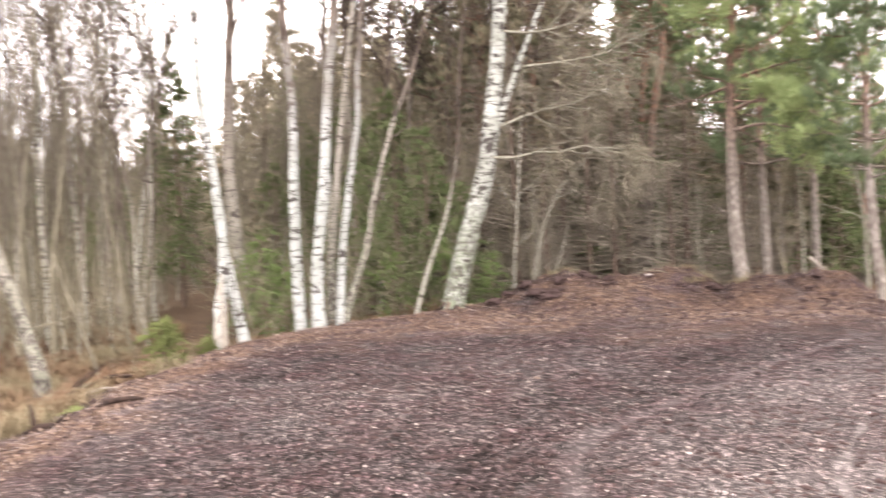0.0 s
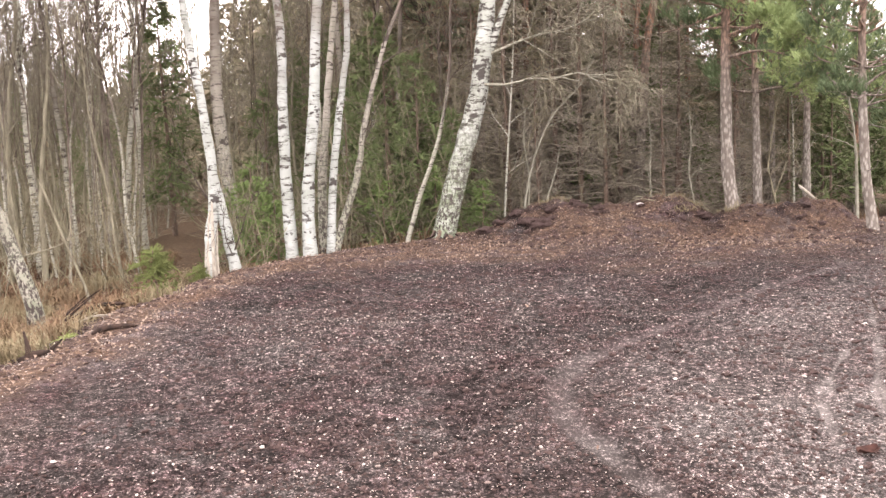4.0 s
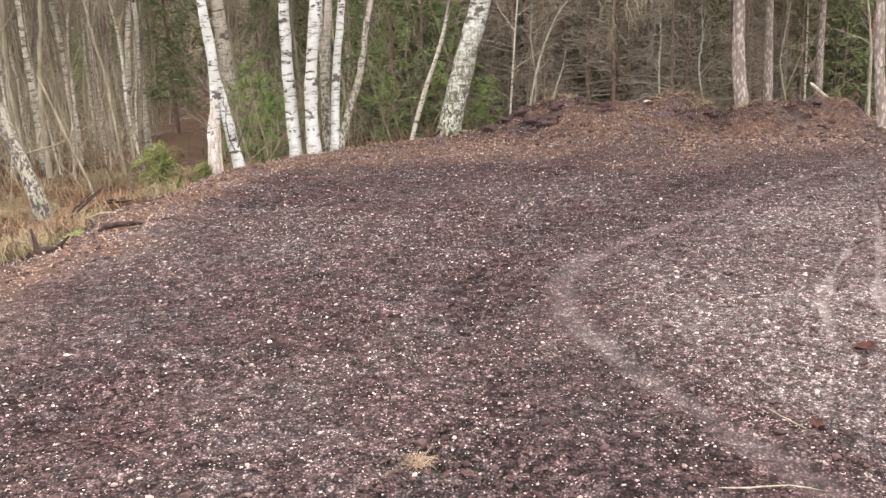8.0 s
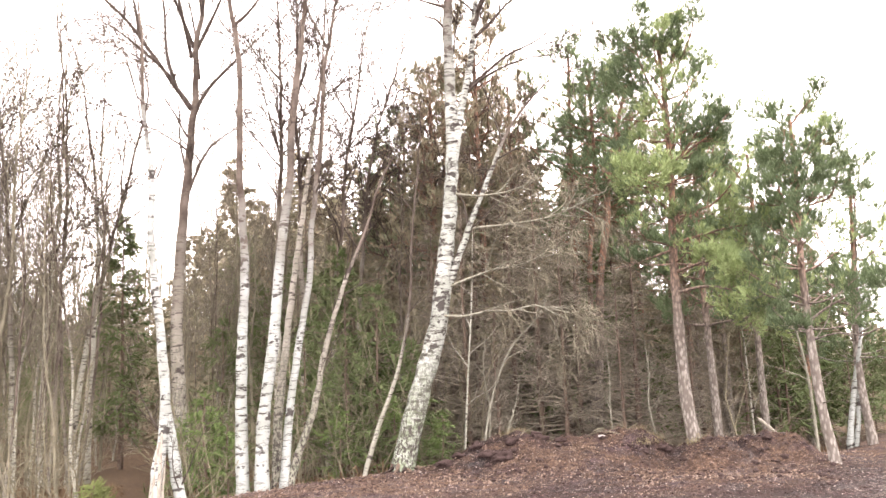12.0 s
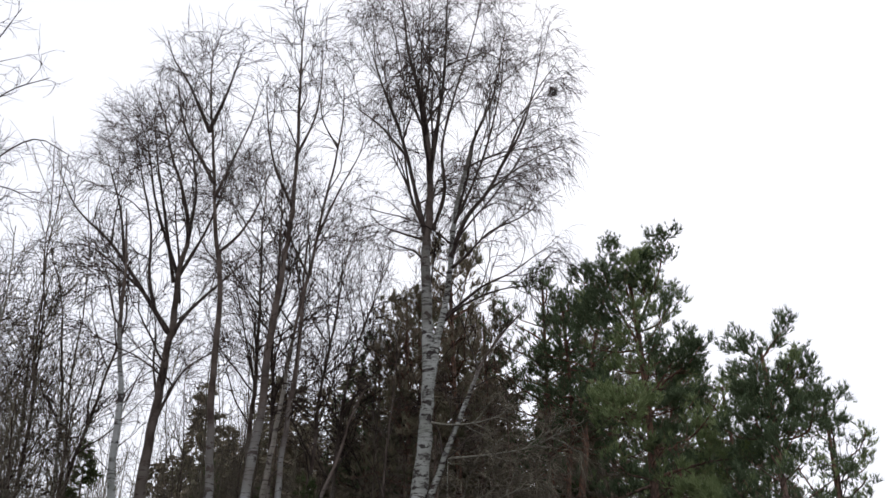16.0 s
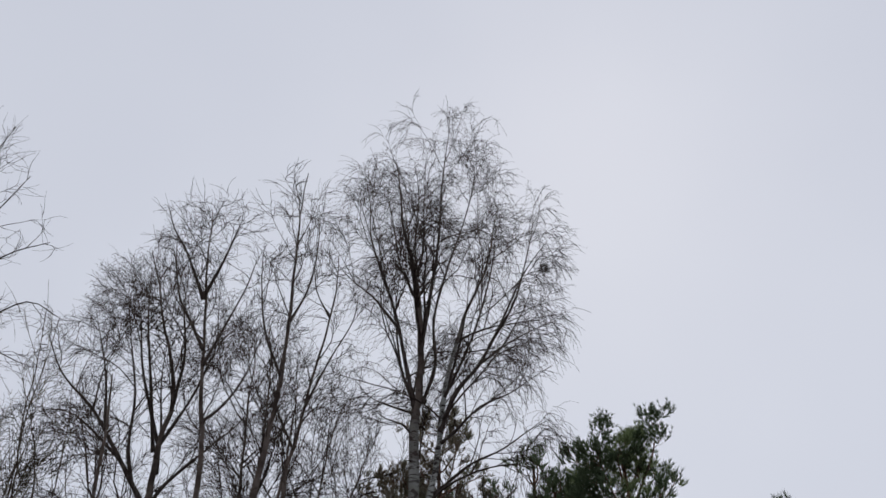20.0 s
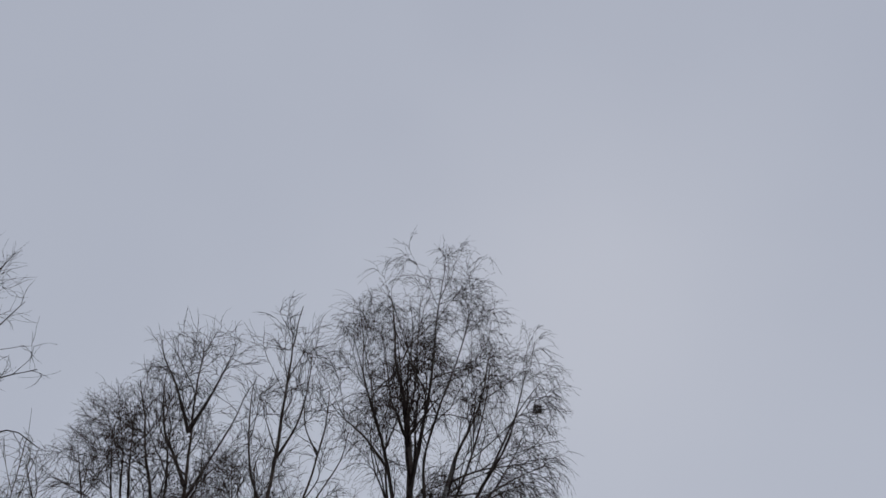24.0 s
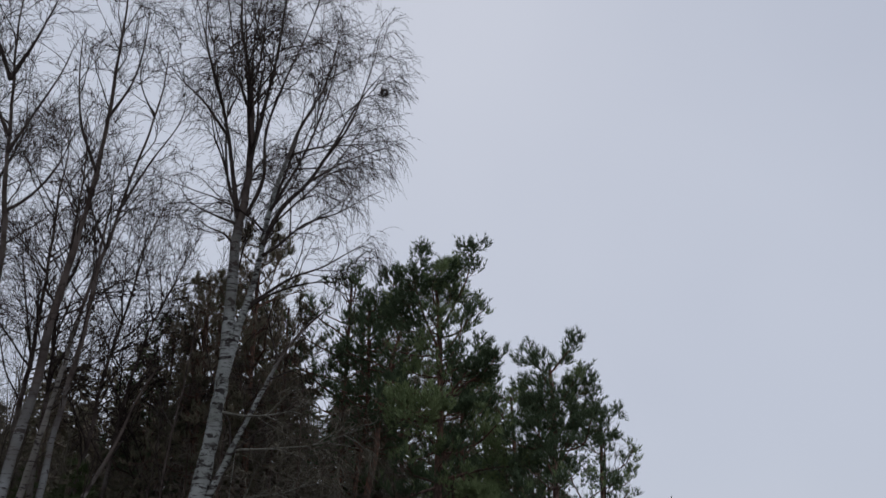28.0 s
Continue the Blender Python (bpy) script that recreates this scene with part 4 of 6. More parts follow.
woody("birch_tree", (-2.01, 13.05, -0.11), [([(-2.01, 13.05, -0.11), (-2.01, 13.05, 0.64), (-1.88, 13.07, 1.94), (-1.73, 13.09, 3.25), (-1.57, 13.11, 4.6), (-1.49, 13.13, 5.88), (-1.36, 13.15, 7.52),
      (-1.26, 13.16, 8.43), (-1.24, 13.16, 10.8), (-1.21, 13.17, 12.06), (-1.17, 13.18, 12.8)], 0.118, 0.008)], "bright white birch with black marks and bare crown", BARK_WHITE, seed=32, white_to=0.6, tw=0.0042, lo=0.45, n1=2.6, len1=1.3, ang1=35, pull1=0.04, n2=7.5, len2=0.72, n3=13, len3=0.42, group=G1,
      shell=((-1.25, 13.2, 10.0), 1.0, 3.1, 4.5), limbs=[([(-1.26, 13.16, 8.2), (-1.6, 13.0, 9.0), (-1.75, 12.9, 9.9), (-1.8, 12.9, 10.6)], 0.03, 0.006), ([(-1.25, 13.16, 9.2), (-0.95, 13.3, 10.1), (-0.85, 13.4, 11.0), (-0.85, 13.4, 11.8)], 0.028, 0.006)])
woody("birch_tree", (-1.89, 13.67, -0.16), [([(-1.89, 13.67, -0.16), (-1.84, 13.68, 1.22), (-1.67, 13.7, 2.59), (-1.5, 13.72, 3.77), (-1.33, 13.75, 4.94), (-1.26, 13.76, 5.68), (-1.1, 13.78, 6.78), (-1.0, 13.8, 8.4)], 0.092, 0.010)],
      "greyish birch behind the white one", BARK_GREY, seed=33, lo=0.45, n1=2.8, len1=1.2, group=G1)
woody("birch_tree", (-1.72, 13.29, -0.07), [([(-1.72, 13.29, -0.07), (-1.59, 13.31, 1.31), (-1.43, 13.33, 2.46), (-1.26, 13.35, 3.7), (-1.15, 13.37, 4.85), (-1.03, 13.38, 6.43), (-0.82, 13.41, 7.83),
      (-0.5, 13.45, 9.72), (-0.44, 13.46, 11.0)], 0.078, 0.009)], "thin white birch leaning slightly, bare crown", BARK_WHITE, seed=34, white_to=0.6, tw=0.0042, lo=0.42, n1=2.6, len1=1.35, ang1=36, pull1=0.06, n2=7.5, len2=0.72, n3=13, len3=0.42, group=G1,
      shell=((-0.6, 13.45, 8.8), 1.1, 2.5, 4.0), limbs=[([(-0.52, 13.45, 9.6), (-0.8, 13.5, 10.2), (-0.9, 13.5, 10.9)], 0.022, 0.005), ([(-0.82, 13.41, 7.8), (-0.45, 13.2, 8.6), (-0.1, 13.1, 9.3), (0.0, 13.1, 9.9)], 0.025, 0.005), ([(-0.95, 13.4, 7.0), (-1.3, 13.5, 7.8), (-1.5, 13.6, 8.8)], 0.025, 0.005)])
woody("birch_tree", (-1.66, 13.3, -0.08), [([(-1.66, 13.3, -0.08), (-1.5, 13.32, 0.46), (-1.25, 13.35, 1.12), (-1.08, 13.37, 1.92), (-0.81, 13.4, 2.98), (-0.4, 13.45, 3.95), (-0.14, 13.49, 4.72), (0.1, 13.52, 5.2)], 0.078, 0.012)],
      "leaning grey-green birch with a curved foot", BARK_GREY, seed=35, lo=0.3, n1=2.5, len1=1.0, n2=5, n3=8, group=G1)
woody("birch_tree", (-0.55, 14.49, -0.1), [([(-0.55, 14.49, -0.1), (-0.25, 14.5, 0.83), (0.09, 14.51, 1.69), (0.28, 14.52, 2.76), (0.39, 14.53, 4.11), (0.45, 14.53, 4.94), (0.65, 14.54, 6.51)], 0.05, 0.008)],
      "thin leaning birch sapling with peeling bark", BARK_SLIM, seed=36, lo=0.35, n1=2.5, len1=0.9, n2=5, n3=8, flare=0.1)

# the split birch where the path leaves the clearing
split_birch = woody("birch_tree", (-3.3, 12.15, -0.2), [([(-3.32, 12.15, -0.2), (-3.30, 12.16, 0.4), (-3.22, 12.18, 1.01), (-3.31, 12.16, 2.23), (-3.4, 12.13, 3.36), (-3.44, 12.12, 4.55), (-3.5, 12.1, 5.15), (-3.58, 12.08, 6.53), (-3.7, 12.04, 7.6)], 0.105, 0.010),
      ([(-2.99, 12.24, -0.13), (-3.09, 12.21, 0.51), (-3.23, 12.18, 1.3)], 0.09, 0.07)], "birch on two feet, one split and bare of bark", BARK_WHITE, seed=41, lo=0.5, n1=2.8, len1=1.2, n3=8)
rng = np.random.default_rng(49)
for k, (dx, dy, top, r) in enumerate([(-0.035, -0.075, 1.05, 0.055), (0.03, -0.07, 1.25, 0.045), (0.075, -0.04, 0.8, 0.035), (-0.085, -0.035, 0.75, 0.035)]):
    P, R = fit_line(np.array([(-0.02 + dx, dy, -0.2), (0.0 + dx, 0.01 + dy, 0.4), (0.03 + 0.8 * dx, 0.02 + dy, 0.8 * top), (0.05 + 0.5 * dx, 0.03 + 0.6 * dy, top)]), r, 0.012, rng, 0.1, 0.10)
    single(P, R, 7, "splinter", BARK_SPLIT, split_birch)
woody("birch_tree", (-3.98, 16.53, -0.3), [([(-3.98, 16.53, -0.3), (-4.09, 16.5, 1.23), (-4.14, 16.49, 2.66), (-4.09, 16.5, 4.29), (-4.02, 16.51, 5.5), (-3.88, 16.55, 7.03), (-3.83, 16.56, 8.4),
      (-3.73, 16.59, 9.29), (-3.99, 16.52, 10.31), (-4.32, 16.45, 11.38), (-4.56, 16.39, 12.2), (-4.8, 16.3, 12.9)], 0.165, 0.010)], "stout dark-blotched birch with a dense rounded crown", BARK_GREY, seed=42, white_to=0.62, lo=0.42, n1=2.9, len1=1.9, ang1=40, pull1=0.06, n2=8.0, len2=0.78, n3=12, len3=0.5, pull3=-0.2, tw=0.0045,
      shell=((-4.3, 16.4, 9.2), 2.3, 4.0, 3.5),
      limbs=[([(-3.92, 16.54, 7.04), (-4.69, 16.36, 8.18), (-5.2, 16.24, 8.88), (-5.8, 16.1, 9.44), (-6.06, 16.04, 9.8), (-6.35, 15.94, 10.4)], 0.06, 0.008),
             ([(-4.04, 16.51, 5.17), (-3.61, 16.62, 6.22), (-3.07, 16.75, 6.72)], 0.045, 0.008),
             ([(-4.88, 16.28, 8.45), (-5.09, 16.22, 9.6), (-5.38, 16.14, 10.5), (-5.55, 16.05, 11.0)], 0.04, 0.006),
             ([(-4.2, 16.45, 7.45), (-4.40, 16.43, 8.2), (-4.48, 16.4, 9.29), (-4.76, 16.32, 10.43), (-5.0, 16.24, 11.4)], 0.045, 0.006),
             ([(-3.87, 16.55, 8.3), (-4.41, 16.3, 9.83), (-4.66, 16.2, 11.02), (-5.0, 16.1, 12.0)], 0.045, 0.006),
             ([(-3.73, 16.59, 9.2), (-3.68, 16.6, 10.36), (-3.85, 16.54, 11.4), (-3.9, 16.53, 12.2)], 0.045, 0.006),
             ([(-3.89, 16.55, 6.9), (-3.6, 16.6, 7.5), (-2.91, 16.77, 8.34), (-2.43, 16.88, 8.9), (-2.15, 16.95, 9.4)], 0.05, 0.006),
             ([(-3.84, 16.57, 8.3), (-3.37, 16.67, 9.47), (-3.11, 16.73, 10.47), (-3.0, 16.76, 11.2)], 0.045, 0.006),
             ([(-4.5, 16.38, 7.9), (-5.47, 16.12, 8.69), (-6.09, 15.94, 8.72)], 0.035, 0.006),
             ([(-3.85, 16.2, 8.0), (-4.0, 15.5, 9.2), (-4.2, 15.1, 10.4), (-4.3, 15.0, 11.4)], 0.045, 0.006),
             ([(-3.85, 16.8, 7.8), (-4.1, 17.6, 9.0), (-4.4, 18.0, 10.4), (-4.5, 18.2, 11.6)], 0.045, 0.006)])

# birches in the wood beside the path and behind the white ones
woody("birch_tree", (-7.11, 17.62, -0.4), [([(-7.11, 17.62, -0.4), (-7.12, 17.62, 0.85), (-7.09, 17.63, 2.26), (-7.02, 17.66, 3.66), (-6.9, 17.7, 5.17), (-6.94, 17.69, 6.21), (-6.94, 17.69, 8.3)], 0.085, 0.010)],
      "straight pale birch among brown saplings", BARK_SLIM, seed=43, lo=0.4, n1=2.8, len1=1.2, n3=8)
woody("birch_tree", (-7.31, 15.35, -0.3), [([(-7.31, 15.35, -0.3), (-7.32, 15.34, 1.2), (-7.34, 15.33, 2.73), (-7.31, 15.35, 4.24), (-7.34, 15.33, 5.8), (-7.3, 15.4, 8.6)], 0.095, 0.010)],
      "pale birch with rough foot among brown saplings", BARK_SLIM, seed=44, lo=0.4, n1=2.8, len1=1.3, n3=8)
woody("birch_tree", (-6.95, 19.82, -0.45), [([(-6.95, 19.82, -0.45), (-6.9, 19.83, 1.9), (-6.87, 19.85, 2.95), (-6.84, 19.86, 4.92), (-6.97, 19.5, 7.4), (-7.2, 19.3, 9.0), (-7.5, 19.1, 10.0)], 0.08, 0.010)],
      "thin pale birch deep in the wood", BARK_SLIM, seed=45, lo=0.4, n1=2.6, len1=1.4, n3=8, tw=0.0045)
for n, (pts, r) in enumerate([
        ([(-2.5, 18.3, -0.4), (-2.48, 18.34, 2.5), (-2.43, 18.34, 5.25), (-2.37, 18.35, 7.4), (-2.39, 18.34, 9.62), (-2.38, 18.35, 10.9), (-2.5, 18.32, 11.9)], 0.10),
        ([(-2.0, 18.9, -0.4), (-2.0, 18.89, 2.8), (-2.03, 18.89, 5.61), (-2.12, 18.88, 8.09), (-2.04, 18.89, 10.16), (-2.1, 18.89, 11.6), (-2.2, 18.86, 12.4)], 0.10),
        ([(-1.5, 19.0, -0.4), (-1.3, 19.0, 3.0), (-1.04, 18.97, 5.63), (-0.7, 18.99, 8.0), (-0.46, 19.0, 9.7), (-0.2, 19.02, 10.5)], 0.09),
        ([(-1.0, 20.0, -0.4), (-0.8, 20.0, 3.0), (-0.56, 19.99, 5.84), (-0.05, 20.01, 8.3), (0.3, 20.02, 9.3), (0.5, 20.02, 10.1)], 0.09),
        ([(-6.95, 18.7, -0.4), (-6.7, 18.8, 2.2), (-6.15, 19.0, 5.2), (-5.6, 19.2, 8.0), (-5.84, 19.13, 9.3), (-6.1, 19.01, 10.0)], 0.08),
        ([(0.2, 21.0, -0.4), (0.2, 21.0, 4.0), (0.3, 21.0, 7.0), (0.5, 21.0, 9.2)], 0.08),
        ([(-7.3, 16.9, -0.4), (-7.45, 16.8, 3.5), (-7.7, 16.7, 6.8), (-7.9, 16.6, 8.6)], 0.075),
        ([(-8.9, 17.4, -0.4), (-8.8, 17.4, 3.5), (-8.9, 17.3, 6.8), (-8.7, 17.2, 8.4)], 0.07)]):
    woody("birch_tree", pts[0], [(pts, r, 0.010)], "slender birch with a fine bare crown behind the white ones", BARK_GREY if n % 2 else BARK_SLIM, BARK_LIMB, BARK_TWIG, seed=140 + n, lo=0.45, n1=3.7, len1=2.1, ang1=44, pull1=0.10, n2=8.0, len2=0.78, n3=8.5, len3=0.5, pull3=-0.1, tw=0.005,
          white_to=0.6, group="birches behind the white ones")
woody("birch_tree", (-5.12, 10.3, -0.2), [([(-5.05, 10.3, -0.2), (-5.25, 10.23, 0.69), (-5.45, 10.15, 1.5), (-5.75, 10.1, 2.9), (-6.1, 10.0, 5.0), (-6.25, 9.9, 7.0), (-6.4, 9.9, 9.6)], 0.10, 0.010)],
      "grey birch leaning out over the ditch", BARK_GREY, seed=46, lo=0.5, n1=2.4, len1=1.5, ang1=46, n2=6.5, n3=8.0, pull3=0.1, tw=0.003,
      limbs=[([(-6.1, 10.0, 5.2), (-5.3, 9.8, 6.3), (-4.75, 9.7, 7.0), (-4.25, 9.7, 7.4), (-3.85, 9.8, 7.25)], 0.03, 0.005, BARK_LIMB, 0.8, 4.6), ([(-6.2, 9.95, 6.2), (-5.3, 9.7, 7.3), (-4.7, 9.6, 8.0), (-4.2, 9.7, 8.35)], 0.026, 0.005, BARK_LIMB, 0.8, 4.6),
             ([(-6.25, 9.9, 7.0), (-5.5, 9.7, 8.0), (-5.0, 9.6, 8.7), (-4.7, 9.6, 9.4)], 0.026, 0.005, BARK_LIMB, 0.8, 4.6),
             ([(-6.35, 9.9, 7.6), (-5.8, 9.8, 8.7), (-5.45, 9.7, 9.5), (-5.2, 9.7, 10.4)], 0.024, 0.005, BARK_LIMB, 0.8, 4.6),
             ([(-6.15, 10.0, 5.8), (-5.4, 9.9, 6.5), (-4.9, 9.8, 6.6), (-4.55, 9.8, 6.3)], 0.022, 0.005, BARK_LIMB, 0.8, 4.6)])
rod("broken_birch_stem", [(-4.45, 10.6, -0.42), (-4.52, 10.58, 0.0), (-4.65, 10.52, 0.46), (-4.81, 10.45, 1.07), (-4.9, 10.4, 1.4)], 0.024, 0.016, BARK_BROWN, "thin broken birch stem leaning in the ditch", "tree", side_twigs=3, seed=47)
rod("fallen_branch", [(-5.6, 11.2, 0.35), (-5.0, 11.0, 0.5), (-4.5, 10.9, 0.75)], 0.013, 0.007, BARK_BROWN, "thin fallen branch caught among the stems", "branch", seed=48)

# saplings behind the mound
for n, (pts, r) in enumerate([
        ([(1.58, 15.42, 0.2), (1.73, 15.4, 1.01), (1.96, 15.38, 1.67), (2.23, 15.35, 2.13), (2.66, 15.31, 2.57), (2.95, 15.3, 3.1)], 0.036),
        ([(1.27, 15.95, 0.0), (1.37, 15.94, 1.33), (1.51, 15.93, 2.93), (1.59, 15.92, 4.4)], 0.036),
        ([(1.7, 15.7, 0.2), (1.75, 15.7, 0.9), (1.66, 15.7, 1.6), (1.72, 15.7, 2.3)], 0.028),
        ([(1.95, 15.5, 0.2), (2.06, 15.5, 0.6), (2.2, 15.5, 1.0), (2.3, 15.5, 1.5)], 0.026),
        ([(4.05, 15.8, 0.1), (4.03, 15.8, 0.9), (4.05, 15.8, 1.5), (4.0, 15.8, 2.2)], 0.026),
        ([(4.85, 15.6, 0.1), (4.7, 15.6, 0.9), (4.75, 15.6, 1.5), (4.68, 15.6, 2.3)], 0.03),
        ([(4.35, 19.0, 0.0), (4.3, 19.0, 1.2), (4.4, 19.0, 2.4)], 0.04),
        ([(7.35, 17.2, 0.0), (7.33, 17.2, 1.0), (7.3, 17.2, 2.0), (7.2, 17.2, 3.2)], 0.035),
        ([(7.25, 14.4, 0.2), (7.2, 14.4, 1.29), (7.08, 14.45, 2.18), (6.95, 14.5, 2.8), (6.8, 14.6, 3.6)], 0.045)]):
    pts = [(pts[0][0], pts[0][1], land_z(*pts[0][:2]) - 0.08)] + [q for q in pts if q[2] > land_z(*pts[0][:2]) + 0.15]
    rod("sapling", pts, 0.78 * r, 0.007, BARK_PALE if n not in (1, 7) else BARK_SLIM, "thin crooked pale sapling behind the earth mound", "tree", side_twigs=8, seed=60 + n, group="saplings behind the mound")
rod("leaning_dead_stem", [(7.0, 16.2, 0.55), (7.35, 16.1, 0.2), (7.6, 16.0, -0.1)], 0.035, 0.03, BARK_SPLIT, "short bare dead stem leaning on the mound", "branch", seed=71)
woody("birch_tree", (8.6, 15.81, 0.0), [([(8.6, 15.81, 0.0), (8.77, 15.72, 1.22), (8.92, 15.64, 2.28), (9.0, 15.6, 3.65), (9.1, 15.6, 5.0)], 0.075, 0.010), ([(8.72, 15.8, 0.0), (8.85, 15.75, 0.9), (8.9, 15.7, 1.5)], 0.05, 0.035)],
      "white birch pair beside the road", BARK_WHITE, seed=72, lo=0.4, n1=2.5, len1=1.0, n2=5, n3=7)

# ---- pines ----
def place(ob, x, y, turn, size):
    return copy_thing(ob, Matrix.Translation((x, y, land_z(x, y) - 0.05)) @ Matrix.Rotation(turn, 4, "Z") @ Matrix.Scale(size, 4))


GP = "pines behind the mound"
pine((5.04, 14.13, 0.1), [(5.04, 14.13, 0.1), (4.93, 14.17, 1.0), (4.9, 14.18, 2.16), (4.9, 14.18, 3.59), (4.95, 14.16, 4.74), (4.96, 14.16, 6.31), (4.89, 14.18, 7.55)], 0.128, "tall pine with grey lower trunk and broad green crown", 81, 0.47, 1.05, 8, 0.46, GP,
     boughs=[([(4.92, 14.1, 2.85), (5.33, 13.8, 2.9), (5.75, 13.5, 2.75), (6.2, 13.3, 2.45)], 0.03, 0.95), ([(4.92, 14.1, 3.2), (5.3, 13.6, 3.3), (5.6, 13.2, 3.15), (5.8, 12.9, 2.9)], 0.03, 0.9),
             ([(4.91, 14.15, 3.69), (5.43, 13.99, 3.83), (5.93, 13.82, 3.92), (6.43, 13.65, 3.93)], 0.035, 0.3), ([(4.91, 14.17, 3.59), (4.56, 14.1, 3.48), (4.11, 14.0, 3.33), (3.75, 13.95, 3.26)], 0.028, -1),
             ([(4.9, 14.1, 4.4), (4.6, 13.7, 4.7), (4.3, 13.4, 4.7), (4.1, 13.2, 4.6)], 0.028, 0.8),
             ([(4.92, 14.16, 6.3), (5.2, 14.0, 6.9), (5.42, 13.9, 7.4), (5.52, 13.9, 7.8)], 0.03, 0.05), ([(4.92, 14.17, 6.1), (4.62, 14.1, 6.7), (4.48, 14.1, 7.2), (4.42, 14.1, 7.6)], 0.028, 0.05),
             ([(4.95, 14.16, 5.0), (5.25, 14.0, 5.4), (5.45, 13.9, 5.7), (5.6, 13.9, 5.9)], 0.025, 0.1)])
pine((6.63, 12.67, 0.05), [(6.63, 12.67, 0.05), (6.53, 12.72, 0.88), (6.47, 12.75, 2.02), (6.45, 12.76, 3.32), (6.5, 12.74, 4.67), (6.48, 12.75, 5.55)], 0.095, "slightly bent pine at the end of the mound", 82, 0.42, 0.95, 7, 0.3, GP, per=5.8,
     boughs=[([(6.47, 12.75, 2.2), (6.8, 12.6, 2.45), (7.2, 12.5, 2.6), (7.6, 12.4, 2.6)], 0.022, 0.2), ([(6.47, 12.75, 1.9), (6.8, 12.6, 2.0), (7.2, 12.5, 1.95)], 0.018, -1),
             ([(6.46, 12.75, 3.5), (6.22, 12.7, 4.1), (6.12, 12.7, 4.7)], 0.02, 0.1), ([(6.47, 12.75, 3.7), (6.75, 12.6, 4.4), (6.88, 12.6, 5.1)], 0.022, 0.1)])
pine((4.38, 18.49, 0.0), [(4.38, 18.49, 0.0), (4.53, 18.45, 1.78), (4.67, 18.42, 3.64), (4.89, 18.37, 4.85), (4.97, 18.35, 5.85), (5.34, 18.26, 7.42), (5.76, 18.16, 8.9)], 0.14, "reddish pine with a leaning top", 83, 0.66, 1.1, 8, 0.15, GP)
pine((4.37, 19.11, -0.2), [(4.37, 19.11, -0.2), (4.53, 19.07, 2.44), (4.62, 19.05, 4.35), (4.83, 19.0, 5.88), (4.82, 19.0, 8.7)], 0.10, "slender reddish pine in the wood", 84, 0.62, 1.05, 8, 0.1, GP)
pine((7.89, 17.83, -0.1), [(7.89, 17.83, -0.1), (7.88, 17.84, 1.26), (7.89, 17.83, 2.72), (8.0, 17.78, 4.62), (7.99, 17.79, 6.2)], 0.10, "straight pine behind the mound", 85, 0.5, 1.0, 7, 0.2, GP, per=6.0)
pine((8.0, 19.96, -0.1), [(8.0, 19.96, -0.1), (8.0, 19.96, 1.53), (8.0, 19.96, 3.15), (8.15, 19.9, 4.72), (8.09, 19.92, 6.9)], 0.085, "thin pine standing back in the wood", 86, 0.5, 0.9, 7, 0.15, GP, per=6.0)
pine((8.94, 15.62, -0.05), [(8.94, 15.62, -0.05), (8.84, 15.68, 1.54), (8.95, 15.62, 3.65), (9.03, 15.57, 5.3)], 0.10, "small pine with loose crown beside the road", 87, 0.38, 1.05, 6, 0.2, GP)
pine((6.3, 16.4, 0.0), [(6.3, 16.4, 0.0), (6.25, 16.4, 2.0), (6.2, 16.4, 4.0), (6.25, 16.4, 5.9)], 0.10, "green pine close behind the tall one", 88, 0.45, 1.05, 7, 0.3, GP, per=6.5)

GD = "dark pines in the wood"
def stand_pine(x, y, top, label, seed, spread, leaf, lean=0.0):
    z = land_z(x, y)
    return pine((x, y, z), [(x, y, z), (x + 0.05, y, z + 0.35 * top), (x + 0.5 * lean, y, z + 0.7 * top), (x + lean, y, top)], 0.012 * top + 0.02, label, seed, 0.54, spread, 5, 0.0, GD, needle=0.15, per=7.0, tuft=6, broad=0.02, low=0.2, leaf=leaf)


dark_pine = stand_pine(2.14, 19.4, 10.2, "brownish cone-laden pine behind the large birch", 401, 1.25, PINE_BROWN)
broad_pine = stand_pine(4.4, 20.0, 9.4, "dark broad-crowned pine behind the mound", 402, 1.5, PINE_NEEDLE, 0.2)
# ---- spruces ----
rs = random.Random(23)
for x, y, s in ((1.05, 19.6, 0.88), (3.1, 20.6, 0.88), (1.5, 21.8, 0.95), (6.1, 20.4, 0.80), (7.5, 21.4, 0.78), (10.6, 21.4, 0.6), (9.0, 22.8, 0.8)):
    place(dark_pine, x, y, rs.uniform(0, 6.3), s)
for x, y, s in ((5.2, 21.4, 0.95), (2.3, 23.6, 1.02), (7.2, 20.0, 0.8), (0.4, 22.2, 0.92), (8.6, 19.4, 0.6), (9.7, 19.4, 0.5)):
    place(broad_pine, x, y, rs.uniform(0, 6.3), s)
GS = "spruces in the wood"
dark_spruce = spruce((-7.1, 22.6, land_z(-7.1, 22.6)), 6.7, 1.35, "dark green spruce beside the path", 101, bare=0.10, dead=0.05, group=GS, dens=1.5)
brown_spruce = spruce((0.9, 20.0, land_z(0.9, 20.0)), 8.7, 1.9, "brownish cone-laden spruce with dead lower branches", 102, SPRUCE_BROWN, 0.12, GS, 1.2, 0.45)
